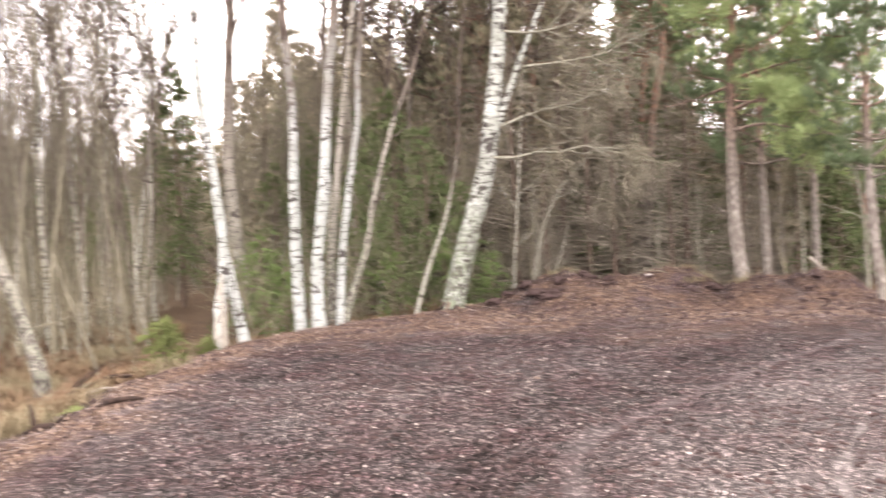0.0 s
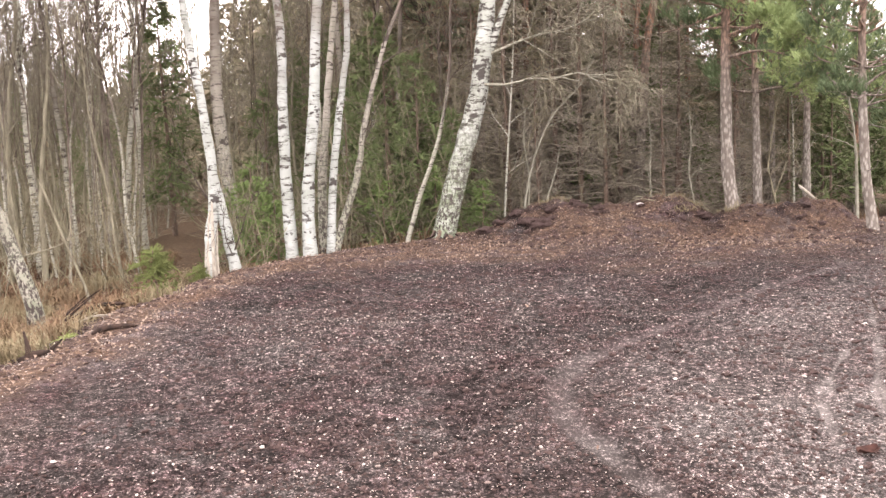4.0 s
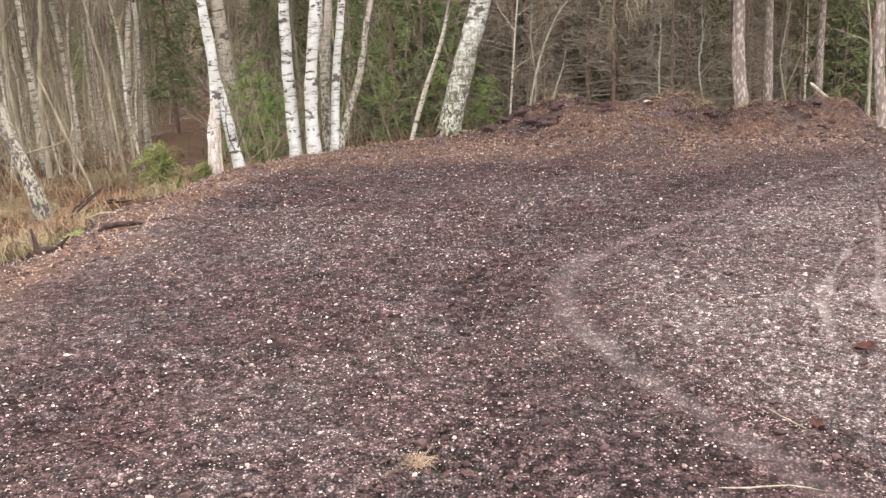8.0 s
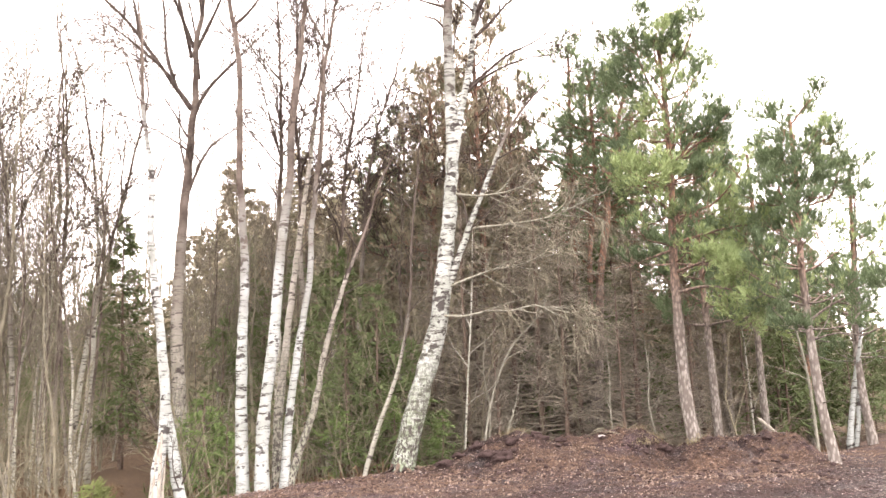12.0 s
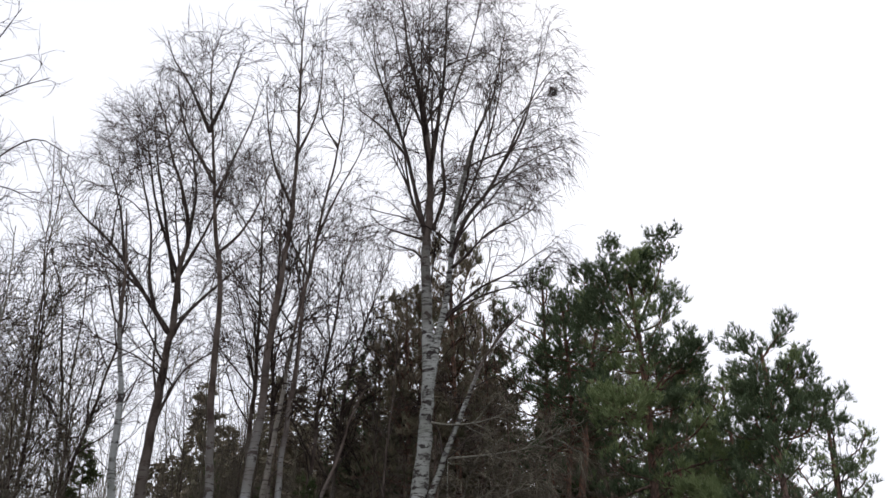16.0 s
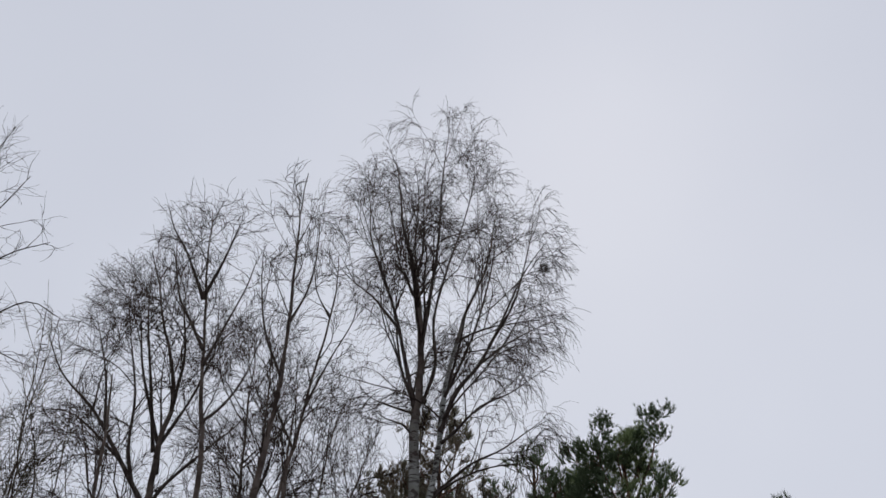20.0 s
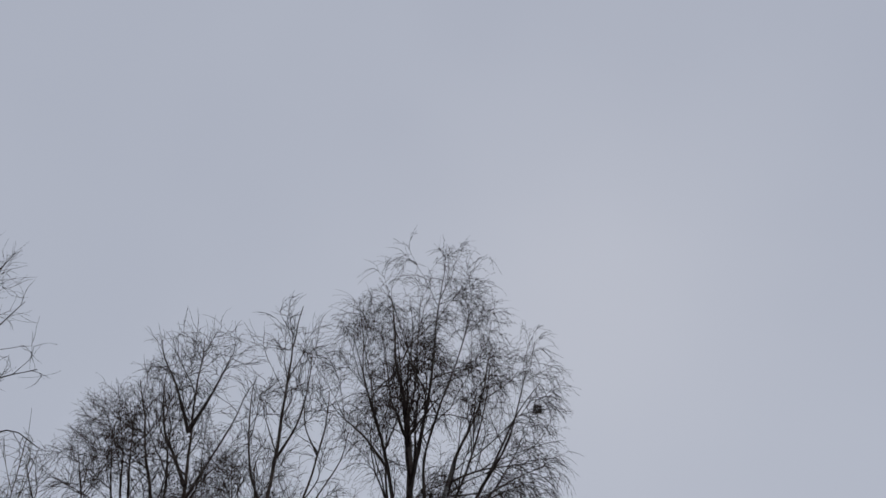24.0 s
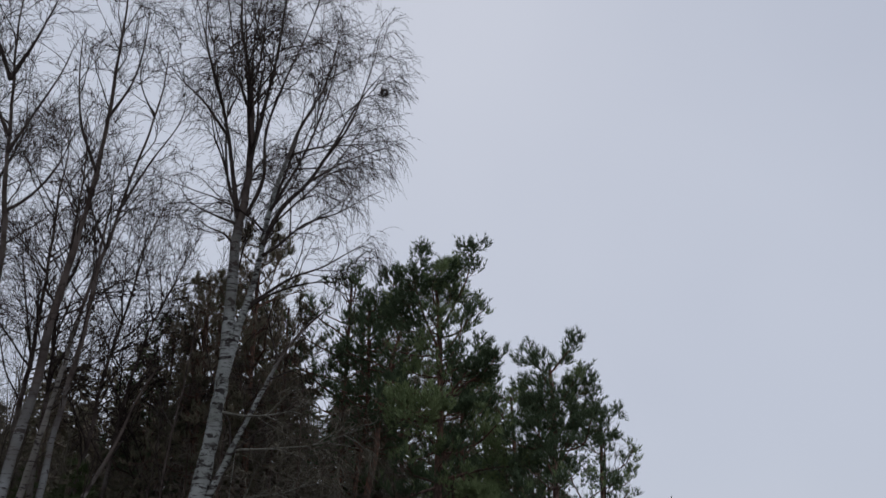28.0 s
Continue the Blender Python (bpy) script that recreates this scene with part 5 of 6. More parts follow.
green_spruce = spruce((-1.0, 18.2, land_z(-1.0, 18.2)), 4.6, 1.7, "green spruce among bare birches", 103, bare=0.05, dead=0.12, group=GS, dens=1.2)
thin_spruce = spruce((2.4, 20.5, land_z(2.4, 20.5)), 9.2, 1.7, "tall brown spruce with dense dead twigs below", 104, SPRUCE_BROWN, 0.08, GS, dead=0.55)
rs = random.Random(5)
deep_spruce = spruce((-2.6, 26.0, land_z(-2.6, 26.0)), 8.9, 2.0, "brown-green spruce deep in the wood", 106, SPRUCE_BROWN, 0.1, GS, 0.75, 0.3, 0.19)
for x, y, s in ((4.1, 24.5, 1.1), (-5.6, 30.5, 1.15), (-3.6, 24.2, 0.70), (-1.6, 23.4, 0.75), (-0.4, 24.6, 0.85), (-4.6, 26.4, 0.70), (-2.9, 21.8, 0.56), (-1.0, 21.6, 0.65), (0.9, 24.8, 0.95), (-8.6, 29.0, 0.62), (-12.4, 27.0, 0.55), (-14.6, 29.4, 0.6), (-9.6, 27.0, 0.5), (6.6, 23.5, 0.82), (8.2, 22.4, 0.80), (9.8, 22.8, 0.80), (7.4, 24.8, 0.88), (11.2, 23.6, 0.74), (9.0, 24.6, 0.85), (12.6, 24.4, 0.62), (5.4, 24.4, 0.85), 
                (8.9, 21.2, 0.5), (10.4, 23.0, 0.58), (8.2, 23.5, 0.66), (-10.5, 32.0, 0.75), (-12.5, 31.0, 0.7), (-15.5, 34.0, 0.8)):
    place(deep_spruce, x, y, rs.uniform(0, 6.3), s)
for x, y, s in ((4.2, 23.0, 0.9), (3.0, 24.0, 1.0), (2.9, 19.2, 0.72), (3.9, 18.9, 0.62), (5.4, 18.6, 0.6), (6.7, 19.6, 0.66), (7.9, 18.8, 0.5), (1.6, 18.9, 0.8), (0.0, 21.5, 0.95), (5.9, 22.0, 0.85), (9.4, 21.5, 0.6)):
    place(brown_spruce, x, y, rs.uniform(0, 6.3), s)
for x, y, s in ((3.3, 19.4, 0.62), (2.2, 18.0, 0.5)):
    place(thin_spruce, x, y, rs.uniform(0, 6.3), s)
dead_spruce = spruce((1.5, 17.6, land_z(1.5, 17.6)), 5.6, 1.8, "dead spruce, a tangle of drooping brown twigs", 105, SPRUCE_BROWN, 0.04, "dead spruces", 2.4, 5.0)
for x, y, s in ((2.6, 18.3, 1.1), (3.5, 17.3, 0.9), (0.9, 18.8, 1.0), (4.6, 17.0, 0.75), (5.6, 19.3, 1.0), (2.0, 16.6, 0.6), (6.9, 18.2, 0.7), (3.2, 20.2, 1.3), (7.1, 21.0, 1.0), (4.0, 18.2, 1.15), (3.1, 17.9, 1.2), (1.9, 19.0, 1.4), (2.7, 19.6, 1.45), (5.2, 18.0, 0.95), (6.2, 17.4, 0.7)):
    place(dead_spruce, x, y, rs.uniform(0, 6.3), s)
for x, y, s in ((-0.35, 17.0, 0.85), (8.9, 18.9, 0.75), (9.9, 20.6, 0.85), (10.7, 19.4, 0.6), (-2.2, 20.0, 1.1), (-1.75, 16.6, 0.72), (0.35, 16.4, 0.6), (-0.9, 16.0, 0.62), (-1.2, 18.6, 1.1), (4.9, 19.8, 1.1), (-3.9, 19.5, 0.8), (-3.3, 22.0, 1.0), (9.3, 20.2, 0.9), (11.5, 22.0, 0.7), (11.9, 19.8, 0.55), (13.6, 23.5, 0.6), (12.9, 21.4, 0.5), (15.5, 27.0, 0.6), (12.2, 18.6, 0.8), (11.4, 20.9, 1.05), (13.6, 20.2, 0.95), (10.4, 20.2, 0.8), (3.0, 18.6, 0.6), (5.9, 18.9, 0.7), (4.6, 20.8, 1.1)):
    place(green_spruce, x, y, rs.uniform(0, 6.3), s)
for x, y, s in ((-10.6, 30.0, 0.85), (-13.5, 33.0, 0.9), (-10.0, 25.5, 0.7), (-11.8, 27.5, 0.8), (-5.0, 27.5, 0.8), (-13.8, 28.5, 0.7), (-16.5, 31.0, 0.85), (-5.2, 30.0, 1.1), (12.0, 27.5, 0.75)):
    place(dark_spruce, x, y, rs.uniform(0, 6.3), s)

# young spruces and a juniper at the brink
young = spruce((-3.2, 14.6, land_z(-3.2, 14.6)), 1.9, 0.95, "bushy young green spruce at the brink", 111, SPRUCE_YOUNG, 0.02, "young spruces", 2.4, 0.02, 0.06)
for x, y, s in ((-2.75, 14.2, 0.8), (0.85, 15.6, 0.6), (-1.0, 15.6, 0.8), (-3.9, 15.8, 0.75), (0.0, 15.9, 0.8)):
    place(young, x, y, rs.uniform(0, 6.3), s)
juniper = spruce((-4.11, 12.0, min(land_z(-4.11, 12.0), -0.34)), 0.8, 0.55, "low yellow-green juniper bush beside the path", 112, SHRUB_LEAF, 0.02, "", 5.0, 0.02, 0.06)
juniper.name = "juniper_bush"
juniper["category"] = "bush"
small_juniper = copy_thing(juniper, Matrix.Translation((-3.48, 12.0, land_z(-3.48, 12.0) - 0.02)) @ Matrix.Scale(0.5, 4))

# ---- the stand of slim birches ----
templates = []
for n in range(7):
    rng = np.random.default_rng(200 + n)
    h = 8.0 + 0.5 * n
    pts = slim_stem(rng, h, (rng.normal(0, 0.05), rng.normal(0, 0.05)))
    templates.append(woody("birch_tree", (0, 0, 0), [(pts, 0.034 + 0.009 * (n % 4), 0.007)], "slim bare birch in a dense stand" if n % 3 else "slim brown-stemmed birch in a dense stand",
                           BARK_SLIM if n % 3 else BARK_BROWN, BARK_BROWN, BARK_HAZE, 210 + n, 0.36, 3.8, 1.35, 33, 0.16, 4.6, 0.75, 4.0, 0.45, -0.08, sides=6, flare=0.1, group="slim birches", tw=0.0052, white_to=0.4, fine=False))
rs = random.Random(17)
count = 0
used = []
for lo, hi, near, far, n, low, high in ((-35, -18, 14.8, 26, 84, 10, 24.5), (-18, -7, 17.5, 27, 28, 10, 23), (-36, -7, 26, 42, 44, 7, 14), (-30, -17.7, 15.3, 19.5, 14, 24, 29), (-7, 2, 17, 30, 12, 12, 20), (2, 25, 22, 32, 5, 8, 12)):
    made = tries = 0
    while made < n and tries < 3000:
        tries += 1
        a, d = radians(rs.uniform(lo, hi)), math.sqrt(rs.uniform(near ** 2, far ** 2))
        x, y = d * math.sin(a), d * math.cos(a)
        if any((x - u) ** 2 + (y - v) ** 2 < 0.3 for u, v in used) or (-17.6 < math.degrees(a) < -14 and d < 30) or (-19.6 < math.degrees(a) < -17 and d < 23.5):
            continue
        used.append((x, y))
        t = templates[count % 7]
        m = Matrix.Translation((x, y, land_z(x, y) - 0.05)) @ Matrix.Rotation(rs.uniform(0, 6.3), 4, "Z") @ Matrix.Scale((2.1 + d * math.tan(radians(rs.uniform(low, high)))) / (8.6 + 0.5 * (count % 7)), 4)
        if count < 7:
            t.matrix_basis = m
        else:
            copy_thing(t, m)
        count += 1
        made += 1

# ---- undergrowth, stuff that nobody could count ----
def scatter(rng, n, az0, az1, d0, d1):
    a, d = np.radians(rng.uniform(az0, az1, n)), np.sqrt(rng.uniform(d0 ** 2, d1 ** 2, n))
    x, y = d * np.sin(a), d * np.cos(a)
    z, forest, rust = land(x, y)[:3]
    return np.stack([x, y, z], axis=1), forest, rust


def brush():
    rng = np.random.default_rng(301)
    pile = Pile()
    for n, az0, az1, d0, d1, hmin, hmax in ((340, -36, -8, 13.0, 20, 0.7, 3.0), (520, -36, -8, 19, 36, 1.0, 3.6), (200, -9, 4, 14.8, 24, 0.6, 2.6), (60, 4, 33, 15.9, 30, 0.6, 2.0), (26, -8, 4, 15.4, 18.5, 2.2, 5.0), (8, 4, 23, 16.4, 19, 2.2, 4.0)):
        p, forest, _ = scatter(rng, n, az0, az1, d0, d1)
        az = np.degrees(np.arctan2(p[:, 0], p[:, 1]))
        p = p[(forest > 0.6) & ~((np.abs(az + 15.9) < 1.7) | ((np.abs(az + 17.6) < 2.0) & (np.hypot(p[:, 0], p[:, 1]) < 23)))]
        m = len(p)
        h = rng.uniform(hmin, hmax, m)
        way = unit(np.stack([rng.normal(0, 0.3, m), rng.normal(0, 0.3, m), np.ones(m)], axis=1))
        P, R = grow(rng, p - 0.05 * UP, way, h, 0.0035 + 0.0034 * h * rng.uniform(0.5, 1.5, m), 6, 0.12, 0.17, 0.25)
        pile.put(*tubes(P, R, 3))
        P1, R1 = spawn(rng, P, R, 9, 0.12, 1.0, 44, lambda s, L: 0.36 * L * (1.1 - 0.6 * s), 3, 0.08, 0.12, 0.008, least=0.0045, tip=0.4)
        pile.put(*tubes(P1, R1, 3))
    tagged(new("brushwood", pile.mesh("brushwood", BARK_BRUSH)), "thicket of thin brown leafless shoots in the wood", "undergrowth", kind="stuff")


def blades(name, pos, material, label, category, h, w, bend, per, seed):
    rng = np.random.default_rng(seed)
    p = np.repeat(pos, per, axis=0)
    n = len(p)
    p = p + np.stack([rng.normal(0, 0.06, n), rng.normal(0, 0.06, n), np.zeros(n)], axis=1)
    a = rng.uniform(0, 2 * np.pi, n)
    out = np.stack([np.cos(a), np.sin(a), np.zeros(n)], axis=1)
    side = np.stack([-np.sin(a), np.cos(a), np.zeros(n)], axis=1) * (w * rng.uniform(0.6, 1.4, n))[:, None]
    hh = (h * rng.uniform(0.4, 1.3, n))[:, None]
    b = (bend * rng.uniform(0.3, 1.6, n))[:, None]
    mid = p + UP * hh * 0.62 + out * hh * b * 0.35
    tip = p + UP * hh * (1.0 - 0.55 * b) + out * hh * b * 1.1
    V = np.stack([p - side, p + side, mid - side * 0.7, mid + side * 0.7, tip], axis=1).reshape(-1, 3)
    k = np.arange(n)[:, None] * 5
    pile = Pile()
    pile.put(V, np.hstack([k, k + 1, k + 3, k + 2]), np.hstack([k + 2, k + 3, k + 4]))
    tagged(new(name, pile.mesh(name, material, False)), label, category, kind="stuff")


def undergrowth():
    rng = np.random.default_rng(311)
    p, forest, _ = scatter(rng, 1300, -36, -12, 6.5, 15.0)
    keep = (forest > 0.12) & (lattice(p[:, 0], p[:, 1], 0.7, 31) > 0.56)
    blades("withered_grass", p[keep], GRASS, "pale withered grass tussocks in the ditch", "grass", 0.25, 0.004, 1.0, 22, 312)
    p, forest, _ = scatter(rng, 1100, -36, -6, 8.5, 19.0)
    keep = (forest > 0.3) & (lattice(p[:, 0], p[:, 1], 1.1, 32) > 0.48) & ~(np.abs(np.degrees(np.arctan2(p[:, 0], p[:, 1])) + 16) < 1.5)
    blades("dead_bracken", p[keep], BRACKEN, "rust-brown dead bracken and ferns", "undergrowth", 0.26, 0.007, 1.1, 22, 313)
    p, forest, _ = scatter(rng, 700, -8, 30, 14.3, 19.0)
    keep = (forest > 0.3) & (lattice(p[:, 0], p[:, 1], 0.8, 33) > 0.5)
    blades("dead_bracken", p[keep], BRACKEN, "dead brown stalks behind the mound", "undergrowth", 0.35, 0.01, 0.8, 14, 314)


def leaf_litter():
    rng = np.random.default_rng(321)
    got = []
    for n, az0, az1, d0, d1, need in ((2800, -34, -8, 5.0, 13.5, 0.5), (15000, -32, 30, 5.5, 16.5, 0.4), (5000, 1, 29, 12.5, 15.5, 0.55), (24, -30, 30, 3.5, 9, -1.0)):
        p, forest, rust = scatter(rng, n, az0, az1, d0, d1)
        got.append(p[(np.maximum(rust, forest) * rng.uniform(0.4, 1, n) > need)])
    p = np.concatenate(got)
    n = len(p)
    a = rng.uniform(0, 2 * np.pi, n)
    s = rng.uniform(0.008, 0.026, n)[:, None]
    u = np.stack([np.cos(a), np.sin(a), rng.normal(0, 0.35, n)], axis=1) * s
    v = np.stack([-np.sin(a), np.cos(a), rng.normal(0, 0.35, n)], axis=1) * s * 0.62
    c = p + UP * rng.uniform(0.004, 0.016, n)[:, None]
    V = np.stack([c - u, c + v + UP * s * 0.4, c + u, c - v + UP * s * 0.4], axis=1).reshape(-1, 3)
    k = np.arange(n)[:, None] * 4
    pile = Pile()
    pile.put(V, np.hstack([k, k + 1, k + 2]), np.hstack([k, k + 2, k + 3]))
    tagged(new("leaf_litter", pile.mesh("leaf_litter", LITTER, False)), "fallen brown leaves on soil and mound", "leaves", kind="stuff")


def pebbles():
    rng = np.random.default_rng(331)
    g = (1 + 5 ** 0.5) / 2
    ico = unit(np.array([(-1, g, 0), (1, g, 0), (-1, -g, 0), (1, -g, 0), (0, -1, g), (0, 1, g), (0, -1, -g), (0, 1, -g), (g, 0, -1), (g, 0, 1), (-g, 0, -1), (-g, 0, 1)], dtype=float))
    tri = np.array([(0, 11, 5), (0, 5, 1), (0, 1, 7), (0, 7, 10), (0, 10, 11), (1, 5, 9), (5, 11, 4), (11, 10, 2), (10, 7, 6), (7, 1, 8), (3, 9, 4), (3, 4, 2), (3, 2, 6), (3, 6, 8), (3, 8, 9),
                    (4, 9, 5), (2, 4, 11), (6, 2, 10), (8, 6, 7), (9, 8, 1)])
    pile = Pile()
    for n, d0, d1, s0, s1 in ((4200, 1.9, 4.2, 0.003, 0.008), (5600, 4.0, 8.0, 0.0045, 0.010), (5200, 7.5, 14.0, 0.007, 0.013), (90, 2.2, 9.0, 0.011, 0.019)):
        p, forest, rust = scatter(rng, n, -33, 33, d0, d1)
        p = p[(forest < 0.3) & (land(p[:, 0], p[:, 1])[6] < rng.uniform(0.1, 0.9, len(p))) & (lattice(p[:, 0], p[:, 1], 0.55, 52) > rng.uniform(0.1, 0.65, len(p)))]
        m = len(p)
        s = (s0 + (s1 - s0) * rng.uniform(0, 1, (m, 1, 1)) ** 1.7) * rng.uniform(0.6, 1.25, (m, 1, 3)) * np.array([1.0, 1.0, 0.65])
        a = rng.uniform(0, 2 * np.pi, m)
        V = ico[None] * s * rng.uniform(0.6, 1.3, (m, 12, 1))
        c, q = np.cos(a)[:, None], np.sin(a)[:, None]
        V = np.stack([V[..., 0] * c - V[..., 1] * q, V[..., 0] * q + V[..., 1] * c, V[..., 2]], axis=-1) + p[:, None] + UP * (0.25 * s0)
        F = (tri[None] + 12 * np.arange(m)[:, None, None]).reshape(-1, 3)
        pile.put(V.reshape(-1, 3), F)
    tagged(new("pebbles", pile.mesh("pebbles", PEBBLE, False)), "small pale pebbles strewn over dark soil", "pebbles", kind="stuff")


def far_wood():
    """The closing wood behind: many stems and conifers too far off to tell apart."""
    rng = np.random.default_rng(351)
    pile = Pile()
    p, _, _ = scatter(rng, 800, -42, 30, 38, 62)
    p = p[(p[:, 0] / p[:, 1] < -0.05) | (rng.uniform(0, 1, len(p)) < 0.35)]
    h = rng.uniform(6, 13.5, len(p)) * np.where(p[:, 0] / p[:, 1] > 0.42, 0.45, np.where(p[:, 0] / p[:, 1] < -0.16, 0.9, 1.0))
    way = unit(np.stack([rng.normal(0, 0.05, len(p)), rng.normal(0, 0.05, len(p)), np.ones(len(p))], axis=1))
    P, R = grow(rng, p - 0.2 * UP, way, h, rng.uniform(0.03, 0.075, len(p)), 6, 0.0, 0.03, 0.2)
    pile.put(*tubes(P, R, 4))
    P1, R1 = spawn(rng, P, R, 9, 0.2, 1.0, 34, lambda s, L: 0.2 * L * (1.1 - 0.6 * s), 3, 0.08, 0.1, 0.008, least=0.014, tip=0.5)
    pile.put(*tubes(P1, R1, 3))
    tagged(new("far_wood", pile.mesh("far_wood", BARK_BRUSH)), "distant brown wood of bare stems and twigs", "trees", kind="stuff")
    pile = Pile()
    for n, az0, az1, d0, d1 in ((64, -42, -12, 44, 62), (150, -14, 26, 30, 52), (24, 26, 44, 44, 66)):
        p, _, _ = scatter(rng, n, az0, az1, d0, d1)
        for q in p:
            h = rng.uniform(5.0, 8.0) if az0 < -20 else rng.uniform(7.0, 12.0) if az0 < 20 else rng.uniform(3.0, 5.0)
            if q[0] / q[1] > 0.27:
                h = min(h, 0.13 * math.hypot(q[0], q[1]))
            m = 950
            z = h * rng.uniform(0.0, 1.0, m) ** 1.25
            a = rng.uniform(0, 2 * np.pi, m)
            r = (0.23 * h + 0.3) * (1 - z / h) ** 0.8 * np.sqrt(rng.uniform(0.1, 1.0, m))
            out = np.stack([np.cos(a), np.sin(a), np.full(m, -0.35)], axis=1)
            pos = q + np.stack([np.cos(a) * r, np.sin(a) * r, z], axis=1)
            pile.put(*tufts(rng, pos, out, 1, 0.5, 0.16, 35))
    tagged(new("far_conifers", pile.mesh("far_conifers", SPRUCE_BROWN, False)), "distant dark brown-green conifers closing the view", "trees", kind="stuff")


far_wood()
def clods():
    """Crumbs and lumps of dark soil lying on the pad and the mound."""
    rng = np.random.default_rng(341)
    cube = unit(np.array([(-1, -1, -1), (1, -1, -1), (1, 1, -1), (-1, 1, -1), (-1, -1, 1), (1, -1, 1), (1, 1, 1), (-1, 1, 1), (0, 0, 1.35), (1.3, 0, 0.1), (-1.3, 0, 0.1), (0, 1.3, 0.1), (0, -1.3, 0.1)], dtype=float))
    tri = np.array([(4, 5, 8), (5, 6, 8), (6, 7, 8), (7, 4, 8), (5, 1, 9), (1, 2, 9), (2, 6, 9), (6, 5, 9), (0, 4, 10), (4, 7, 10), (7, 3, 10), (3, 0, 10), (6, 2, 11), (2, 3, 11), (3, 7, 11), (7, 6, 11), (4, 0, 12), (0, 1, 12), (1, 5, 12), (5, 4, 12)])
    pile = Pile()
    for n, az0, az1, d0, d1, s0, s1, need in ((7500, -33, 33, 1.9, 5.0, 0.005, 0.013, 0.0), (7000, -33, 33, 5.0, 13.5, 0.009, 0.024, 0.0), (160, -33, 33, 2.4, 10.0, 0.016, 0.028, 0.0), (160, 4, 28, 12.6, 14.6, 0.02, 0.06, 0.5)):
        p, forest, rust = scatter(rng, n, az0, az1, d0, d1)
        p = p[(forest < 0.3) & (rust >= need) & (land(p[:, 0], p[:, 1])[6] < 0.2) & ((lattice(p[:, 0], p[:, 1], 0.5, 51) > rng.uniform(0.1, 0.7, len(p))) | (need > 0))]
        m = len(p)
        V = cube[None] * rng.uniform(0.65, 1.3, (m, 13, 1)) * (s0 + (s1 - s0) * rng.uniform(0, 1, (m, 1, 1)) ** 2) * rng.uniform(0.7, 1.3, (m, 1, 3)) * np.array([1.25, 1.25, 0.75])
        a = rng.uniform(0, 2 * np.pi, m)
        c, q = np.cos(a)[:, None], np.sin(a)[:, None]
        V = np.stack([V[..., 0] * c - V[..., 1] * q, V[..., 0] * q + V[..., 1] * c, V[..., 2]], axis=-1) + p[:, None] + UP * (0.3 * s0)
        pile.put(V.reshape(-1, 3), (tri[None] + 13 * np.arange(m)[:, None, None]).reshape(-1, 3))
    tagged(new("soil_clods", pile.mesh("soil_clods", CLOD, False)), "dark lumps of crumbled soil", "soil", kind="stuff")


clods()
brush()
undergrowth()
leaf_litter()
pebbles()


# ---- roots and grass on the mound ----
rr = random.Random(77)
for n in range(14):
    x = rr.uniform(2.2, 5.0)
    y = 14.3 + rr.uniform(-0.35, 0.5)
    a, L = rr.uniform(0, 6.28), rr.uniform(0.25, 0.7)
    pts = [(x + L * u * math.cos(a), y + L * u * math.sin(a) * 0.6, land_z(x + L * u * math.cos(a), y + L * u * math.sin(a) * 0.6) + 0.02 + 0.05 * math.sin(3 * u)) for u in (0, 0.3, 0.6, 1.0)]
    rod("root", pts, rr.uniform(0.007, 0.014), 0.004, BARK_BROWN if n % 3 else BARK_ROT, "thin torn root lying on the earth mound", "root", 5, 3, 600 + n, group="roots on the mound")
rng = np.random.default_rng(316)
p_, f_, r_ = scatter(rng, 260, 6, 20, 14.2, 15.2)
blades("withered_grass", p_[(r_ > 0.5) & (mounds(p_[:, 0], p_[:, 1]) > 0.3) & (lattice(p_[:, 0], p_[:, 1], 0.5, 36) > 0.55)], GRASS, "thin withered grass along the crest of the mound", "grass", 0.10, 0.004, 1.1, 12, 317)


# ---- small single things ----
def lump(name, at, size, material, label, category, seed, flat=0.7, rough=0.25):
    """An irregular stone or clod."""
    bm = bmesh.new()
    bmesh.ops.create_icosphere(bm, subdivisions=3, radius=1.0)
    for v in bm.verts:
        k = 1 + rough * noise.noise(v.co * 1.3 + Vector((seed * 3.1, 0, 0))) + 0.4 * rough * noise.noise(v.co * 3.7 + Vector((0, seed * 2.3, 0)))
        v.co = Vector((v.co.x * k * size[0], v.co.y * k * size[1], v.co.z * k * size[2] * flat))
    me = bpy.data.meshes.new(name)
    bm.to_mesh(me)
    bm.free()
    me.polygons.foreach_set("use_smooth", [True] * len(me.polygons))
    me.materials.append(material)
    ob = new(name, me)
    ob.location = (at[0], at[1], land_z(at[0], at[1]) + size[2] * flat * 0.45)
    return tagged(ob, label, category)


lump("white_stone", (3.42, 14.1), (0.06, 0.045, 0.045), WHITE_STONE, "whitish stone lying on the rust-brown mound", "stone", 1)
rr = random.Random(83)
for n in range(16):
    x = rr.uniform(0.75, 2.5) if n < 12 else rr.uniform(2.6, 4.4)
    size = rr.uniform(0.05, 0.13)
    lump("soil_clump", (x, 14.02 + rr.uniform(-0.4, 0.18)), (size * rr.uniform(0.9, 1.6), size, size * rr.uniform(0.6, 0.9)), CLOD, "dark clump of torn soil on the earth mound", "soil", 20 + n, 0.8, 0.75)["group"] = "soil clumps on the mound"
g = lambda x, y, h=0.0: (x, y, land_z(x, y) + h)
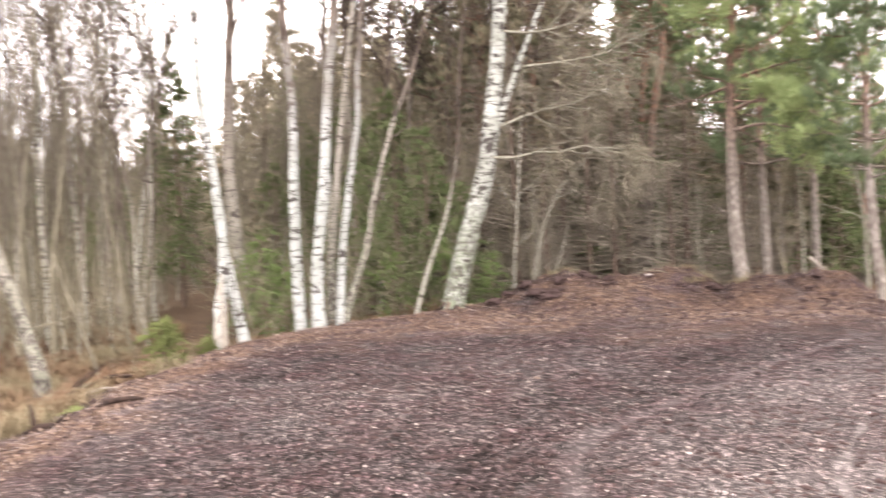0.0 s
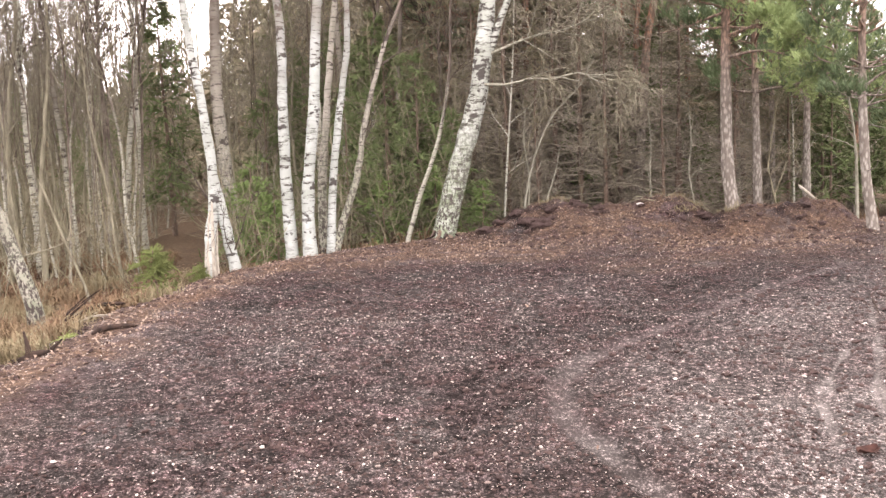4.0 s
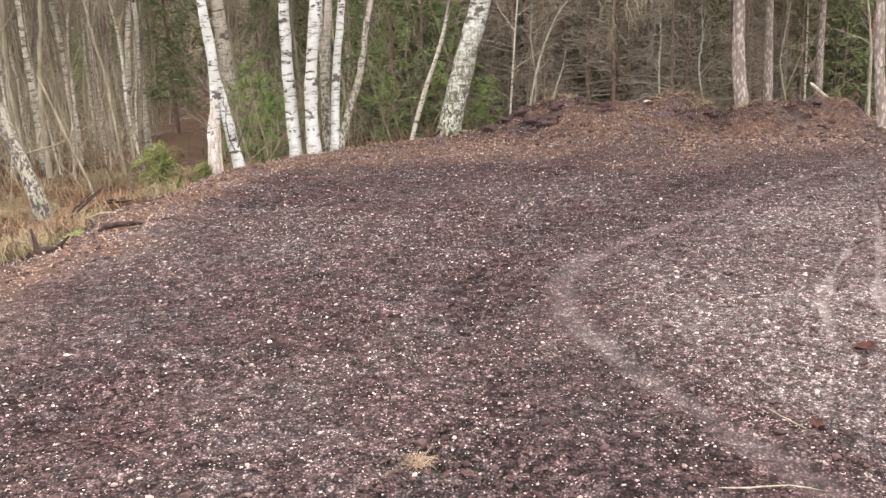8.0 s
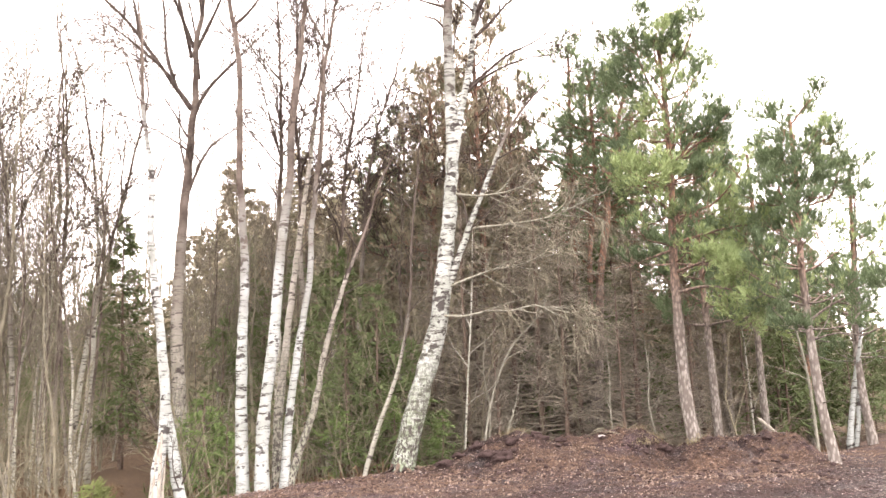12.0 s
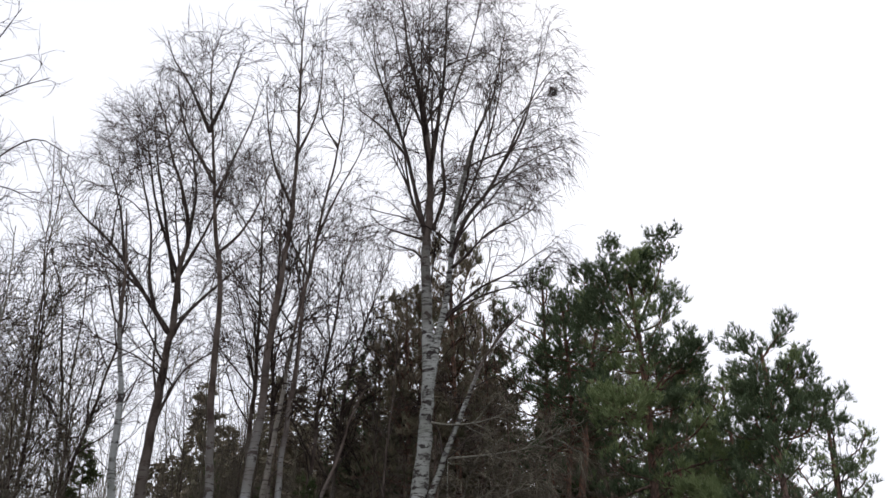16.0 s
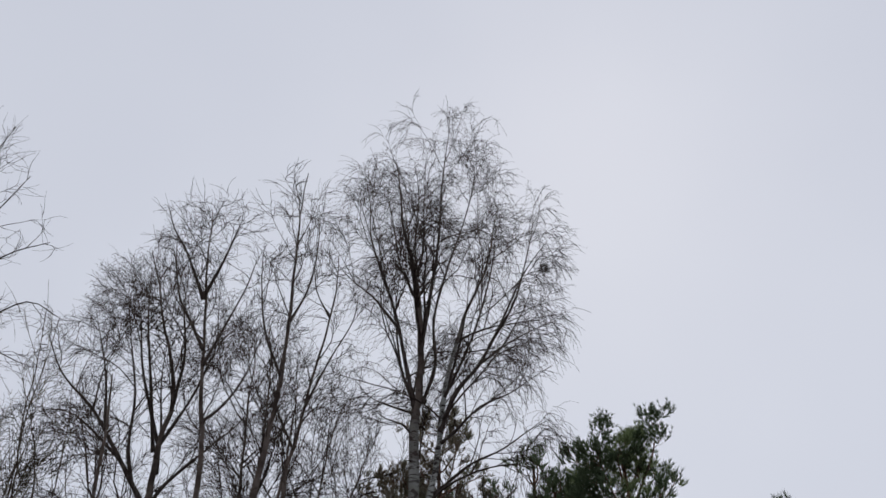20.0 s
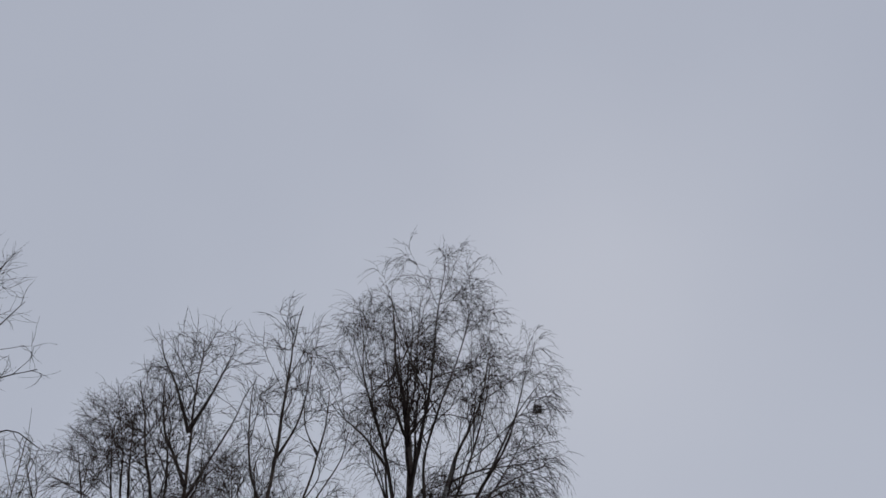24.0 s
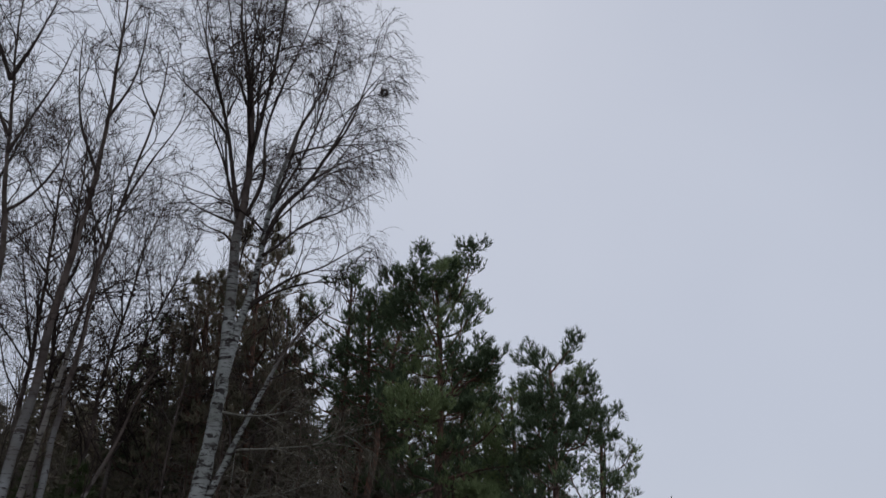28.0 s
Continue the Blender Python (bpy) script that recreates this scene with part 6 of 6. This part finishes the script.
rod("stick", [g(0.94, 2.72, 0.008), g(1.05, 2.72, 0.012), g(1.2, 2.73, 0.010), g(1.34, 2.73, 0.008)], 0.0038, 0.0028, BARK_PALE, "thin pale stick lying on the gravel", "stick", seed=401)
rod("stick", [g(1.36, 3.4, 0.006), g(1.4, 3.2, 0.012), g(1.44, 3.12, 0.006)], 0.004, 0.003, BARK_BROWN, "short brown twig on the gravel", "stick", seed=402)
rod("stick", [g(4.08, 7.79, 0.012), g(3.95, 7.5, 0.016), g(3.83, 7.24, 0.014), g(3.65, 6.8, 0.01)], 0.011, 0.006, BARK_ROT, "thin dark crooked stick beside the pale tyre track", "stick", seed=405)
rod("log", [g(-3.26, 7.66, 0.015), g(-3.14, 7.72, 0.03), g(-3.0, 7.75, 0.025), g(-2.85, 7.74, 0.012)], 0.034, 0.018, BARK_ROT, "dark rotten log at the edge of the gravel", "log", seed=403)
rr = random.Random(31)
for n in range(14):
    x, y, a, L = rr.uniform(-4.75, -3.9), rr.uniform(8.7, 9.9), rr.uniform(-0.7, 1.2), rr.uniform(0.25, 0.7)
    rod("dead_branch", [g(x + L * u * math.cos(a), y + L * u * math.sin(a), 0.05 + 0.12 * u * (n % 3)) for u in (0, 0.35, 0.7, 1.0)], rr.uniform(0.010, 0.022), 0.006, (BARK_SPLIT, BARK_BROWN, BARK_ROT)[n % 3],
        "dead branch lying in the ditch", "branch", 6, 4, 430 + n, group="dead branches in the ditch")
rod("log", [g(-4.3, 9.6, 0.08), g(-3.9, 9.4, 0.12), g(-3.5, 9.2, 0.06)], 0.035, 0.02, BARK_ROT, "dark dead branch in withered grass", "log", seed=404, side_twigs=4)
stump = tagged(new("stump"), "black decayed stump with two upright splinters", "stump")
stump.location = g(-3.38, 6.86)
stump.scale = (1.2, 1.2, 1.15)
rng = np.random.default_rng(9)
for nm, pts, r in (("root", [(-0.12, 0, -0.03), (0.0, 0.02, 0.03), (0.2, 0.05, 0.02)], 0.045), ("splinter", [(-0.06, 0, -0.02), (-0.07, 0.01, 0.1), (-0.09, 0.02, 0.2)], 0.03), ("splinter", [(0.06, 0, -0.02), (0.1, 0, 0.06), (0.17, 0.02, 0.13)], 0.028)):
    P, R = fit_line(pts, r, r * 0.25, rng, 0.03, 0.1)
    pl = Pile()
    pl.put(*tubes(P, R, 7))
    part(nm, pl.mesh(nm, BARK_ROT), stump)


def grass_clump(at, material, label, category, n, h, spread, seed, w=0.004, name="grass_clump"):
    rng = np.random.default_rng(seed)
    c = np.array(g(*at))
    a, t = rng.uniform(0, 2 * np.pi, n), rng.uniform(0.05, 1.0, n) * spread
    way = unit(np.stack([np.cos(a) * t, np.sin(a) * t, np.full(n, 0.35)], axis=1))
    start = np.stack([rng.normal(0, 0.02, n), rng.normal(0, 0.02, n), np.zeros(n)], axis=1)
    P, R = grow(rng, start, way, h * rng.uniform(0.5, 1.2, n), np.full(n, w), 5, -0.35, 0.1, 0.4)
    pile = Pile()
    pile.put(*tubes(P, R, 3))
    ob = new(name, pile.mesh(name, material))
    ob.location = tuple(c)
    return tagged(ob, label, category)


grass_clump((-0.15, 3.02), DRY_MOSS, "flat tuft of pale dry moss and stalks on gravel", "moss", 110, 0.07, 2.6, 411, 0.0022, "moss_tuft")
grass_clump((-3.62, 7.95), FERN, "pale green leafy plant at the ditch edge", "plant", 46, 0.12, 1.8, 412, 0.010, "leafy_plant")
grass_clump((-3.72, 7.3), FERN, "small yellow-green plant in the ditch", "plant", 30, 0.10, 1.6, 413, 0.007, "leafy_plant")


def curled_leaf(at, turn, size):
    bm = bmesh.new()
    rows = []
    for i in range(7):
        u = i / 6
        half = 0.34 * math.sin(math.pi * (0.08 + 0.86 * u)) ** 0.8
        rows.append([bm.verts.new((size * (u - 0.5), size * half * s, size * (0.16 * abs(s) + 0.12 * (u - 0.5) ** 2 * 4 + 0.03))) for s in (-1, -0.5, 0, 0.5, 1)])
    for a, b in zip(rows, rows[1:]):
        for i in range(4):
            bm.faces.new((a[i], a[i + 1], b[i + 1], b[i]))
    me = bpy.data.meshes.new("dry_leaf")
    bm.to_mesh(me)
    bm.free()
    me.materials.append(DRY_LEAF)
    ob = new("dry_leaf", me)
    sol = ob.modifiers.new("thickness", "SOLIDIFY")
    sol.thickness = 0.002
    ob.matrix_world = Matrix.Translation(g(*at, 0.004)) @ Matrix.Rotation(turn, 4, "Z")
    tagged(ob, "curled dark brown dry leaf lying on gravel", "leaf")


curled_leaf((2.06, 3.94), 0.3, 0.13)
curled_leaf((1.48, 3.15), 1.2, 0.08)


def nest():
    """A small ball of twigs high in the leaning birch."""
    rng = np.random.default_rng(421)
    n = 140
    a = unit(rng.normal(size=(n, 3))) * 0.06
    way = unit(np.cross(a, rng.normal(size=(n, 3))))
    P, R = grow(rng, a, way, rng.uniform(0.08, 0.16, n), np.full(n, 0.005), 5, -0.1, 0.25, 0.5)
    pile = Pile()
    pile.put(*tubes(P, R, 3))
    ob = new("birds_nest", pile.mesh("birds_nest", NEST))
    ob.location = (3.68, 13.66, 11.12)
    tagged(ob, "dark twig nest high in the bare birch crown", "nest")


nest()


# ---- single stones and lumps of soil on the pad, each a piece of the ground ----
def ground_pieces(name, material, count, d0, d1, s0, s1, seed):
    rng = np.random.default_rng(seed)
    shapes = []
    for k in range(8):
        bm = bmesh.new()
        bmesh.ops.create_icosphere(bm, subdivisions=1, radius=1.0)
        for v in bm.verts:
            q = 1 + 0.4 * noise.noise(v.co * 1.2 + Vector((seed + 2.7 * k, 0, 0))) + 0.2 * noise.noise(v.co * 3.0 + Vector((0, seed + 1.9 * k, 0)))
            v.co = Vector((v.co.x * q * (1.0 + 0.05 * k), v.co.y * q * 0.8, v.co.z * q * 0.6))
        me = bpy.data.meshes.new(name)
        bm.to_mesh(me)
        bm.free()
        me.materials.append(material)
        shapes.append(me)
    p, forest, rust = scatter(rng, count * 3, -32, 32, d0, d1)
    keep = (forest < 0.2) & (land(p[:, 0], p[:, 1])[6] < 0.3)
    for q in p[keep][:count]:
        ob = new(name, shapes[int(rng.integers(8))])
        size = float(s0 + (s1 - s0) * rng.uniform(0, 1) ** 2)
        ob.parent = ground
        ob.matrix_local = Matrix.Translation((q[0], q[1], q[2] + 0.2 * size)) @ Matrix.Rotation(rng.uniform(0, 6.28), 4, "Z") @ Matrix.Rotation(rng.normal(0, 0.3), 4, "X") @ Matrix.Scale(size, 4)


ground_pieces("pebble", STONE, 280, 2.0, 6.5, 0.008, 0.019, 361)
ground_pieces("clod", LOOSE_SOIL, 260, 2.0, 7.0, 0.010, 0.026, 362)
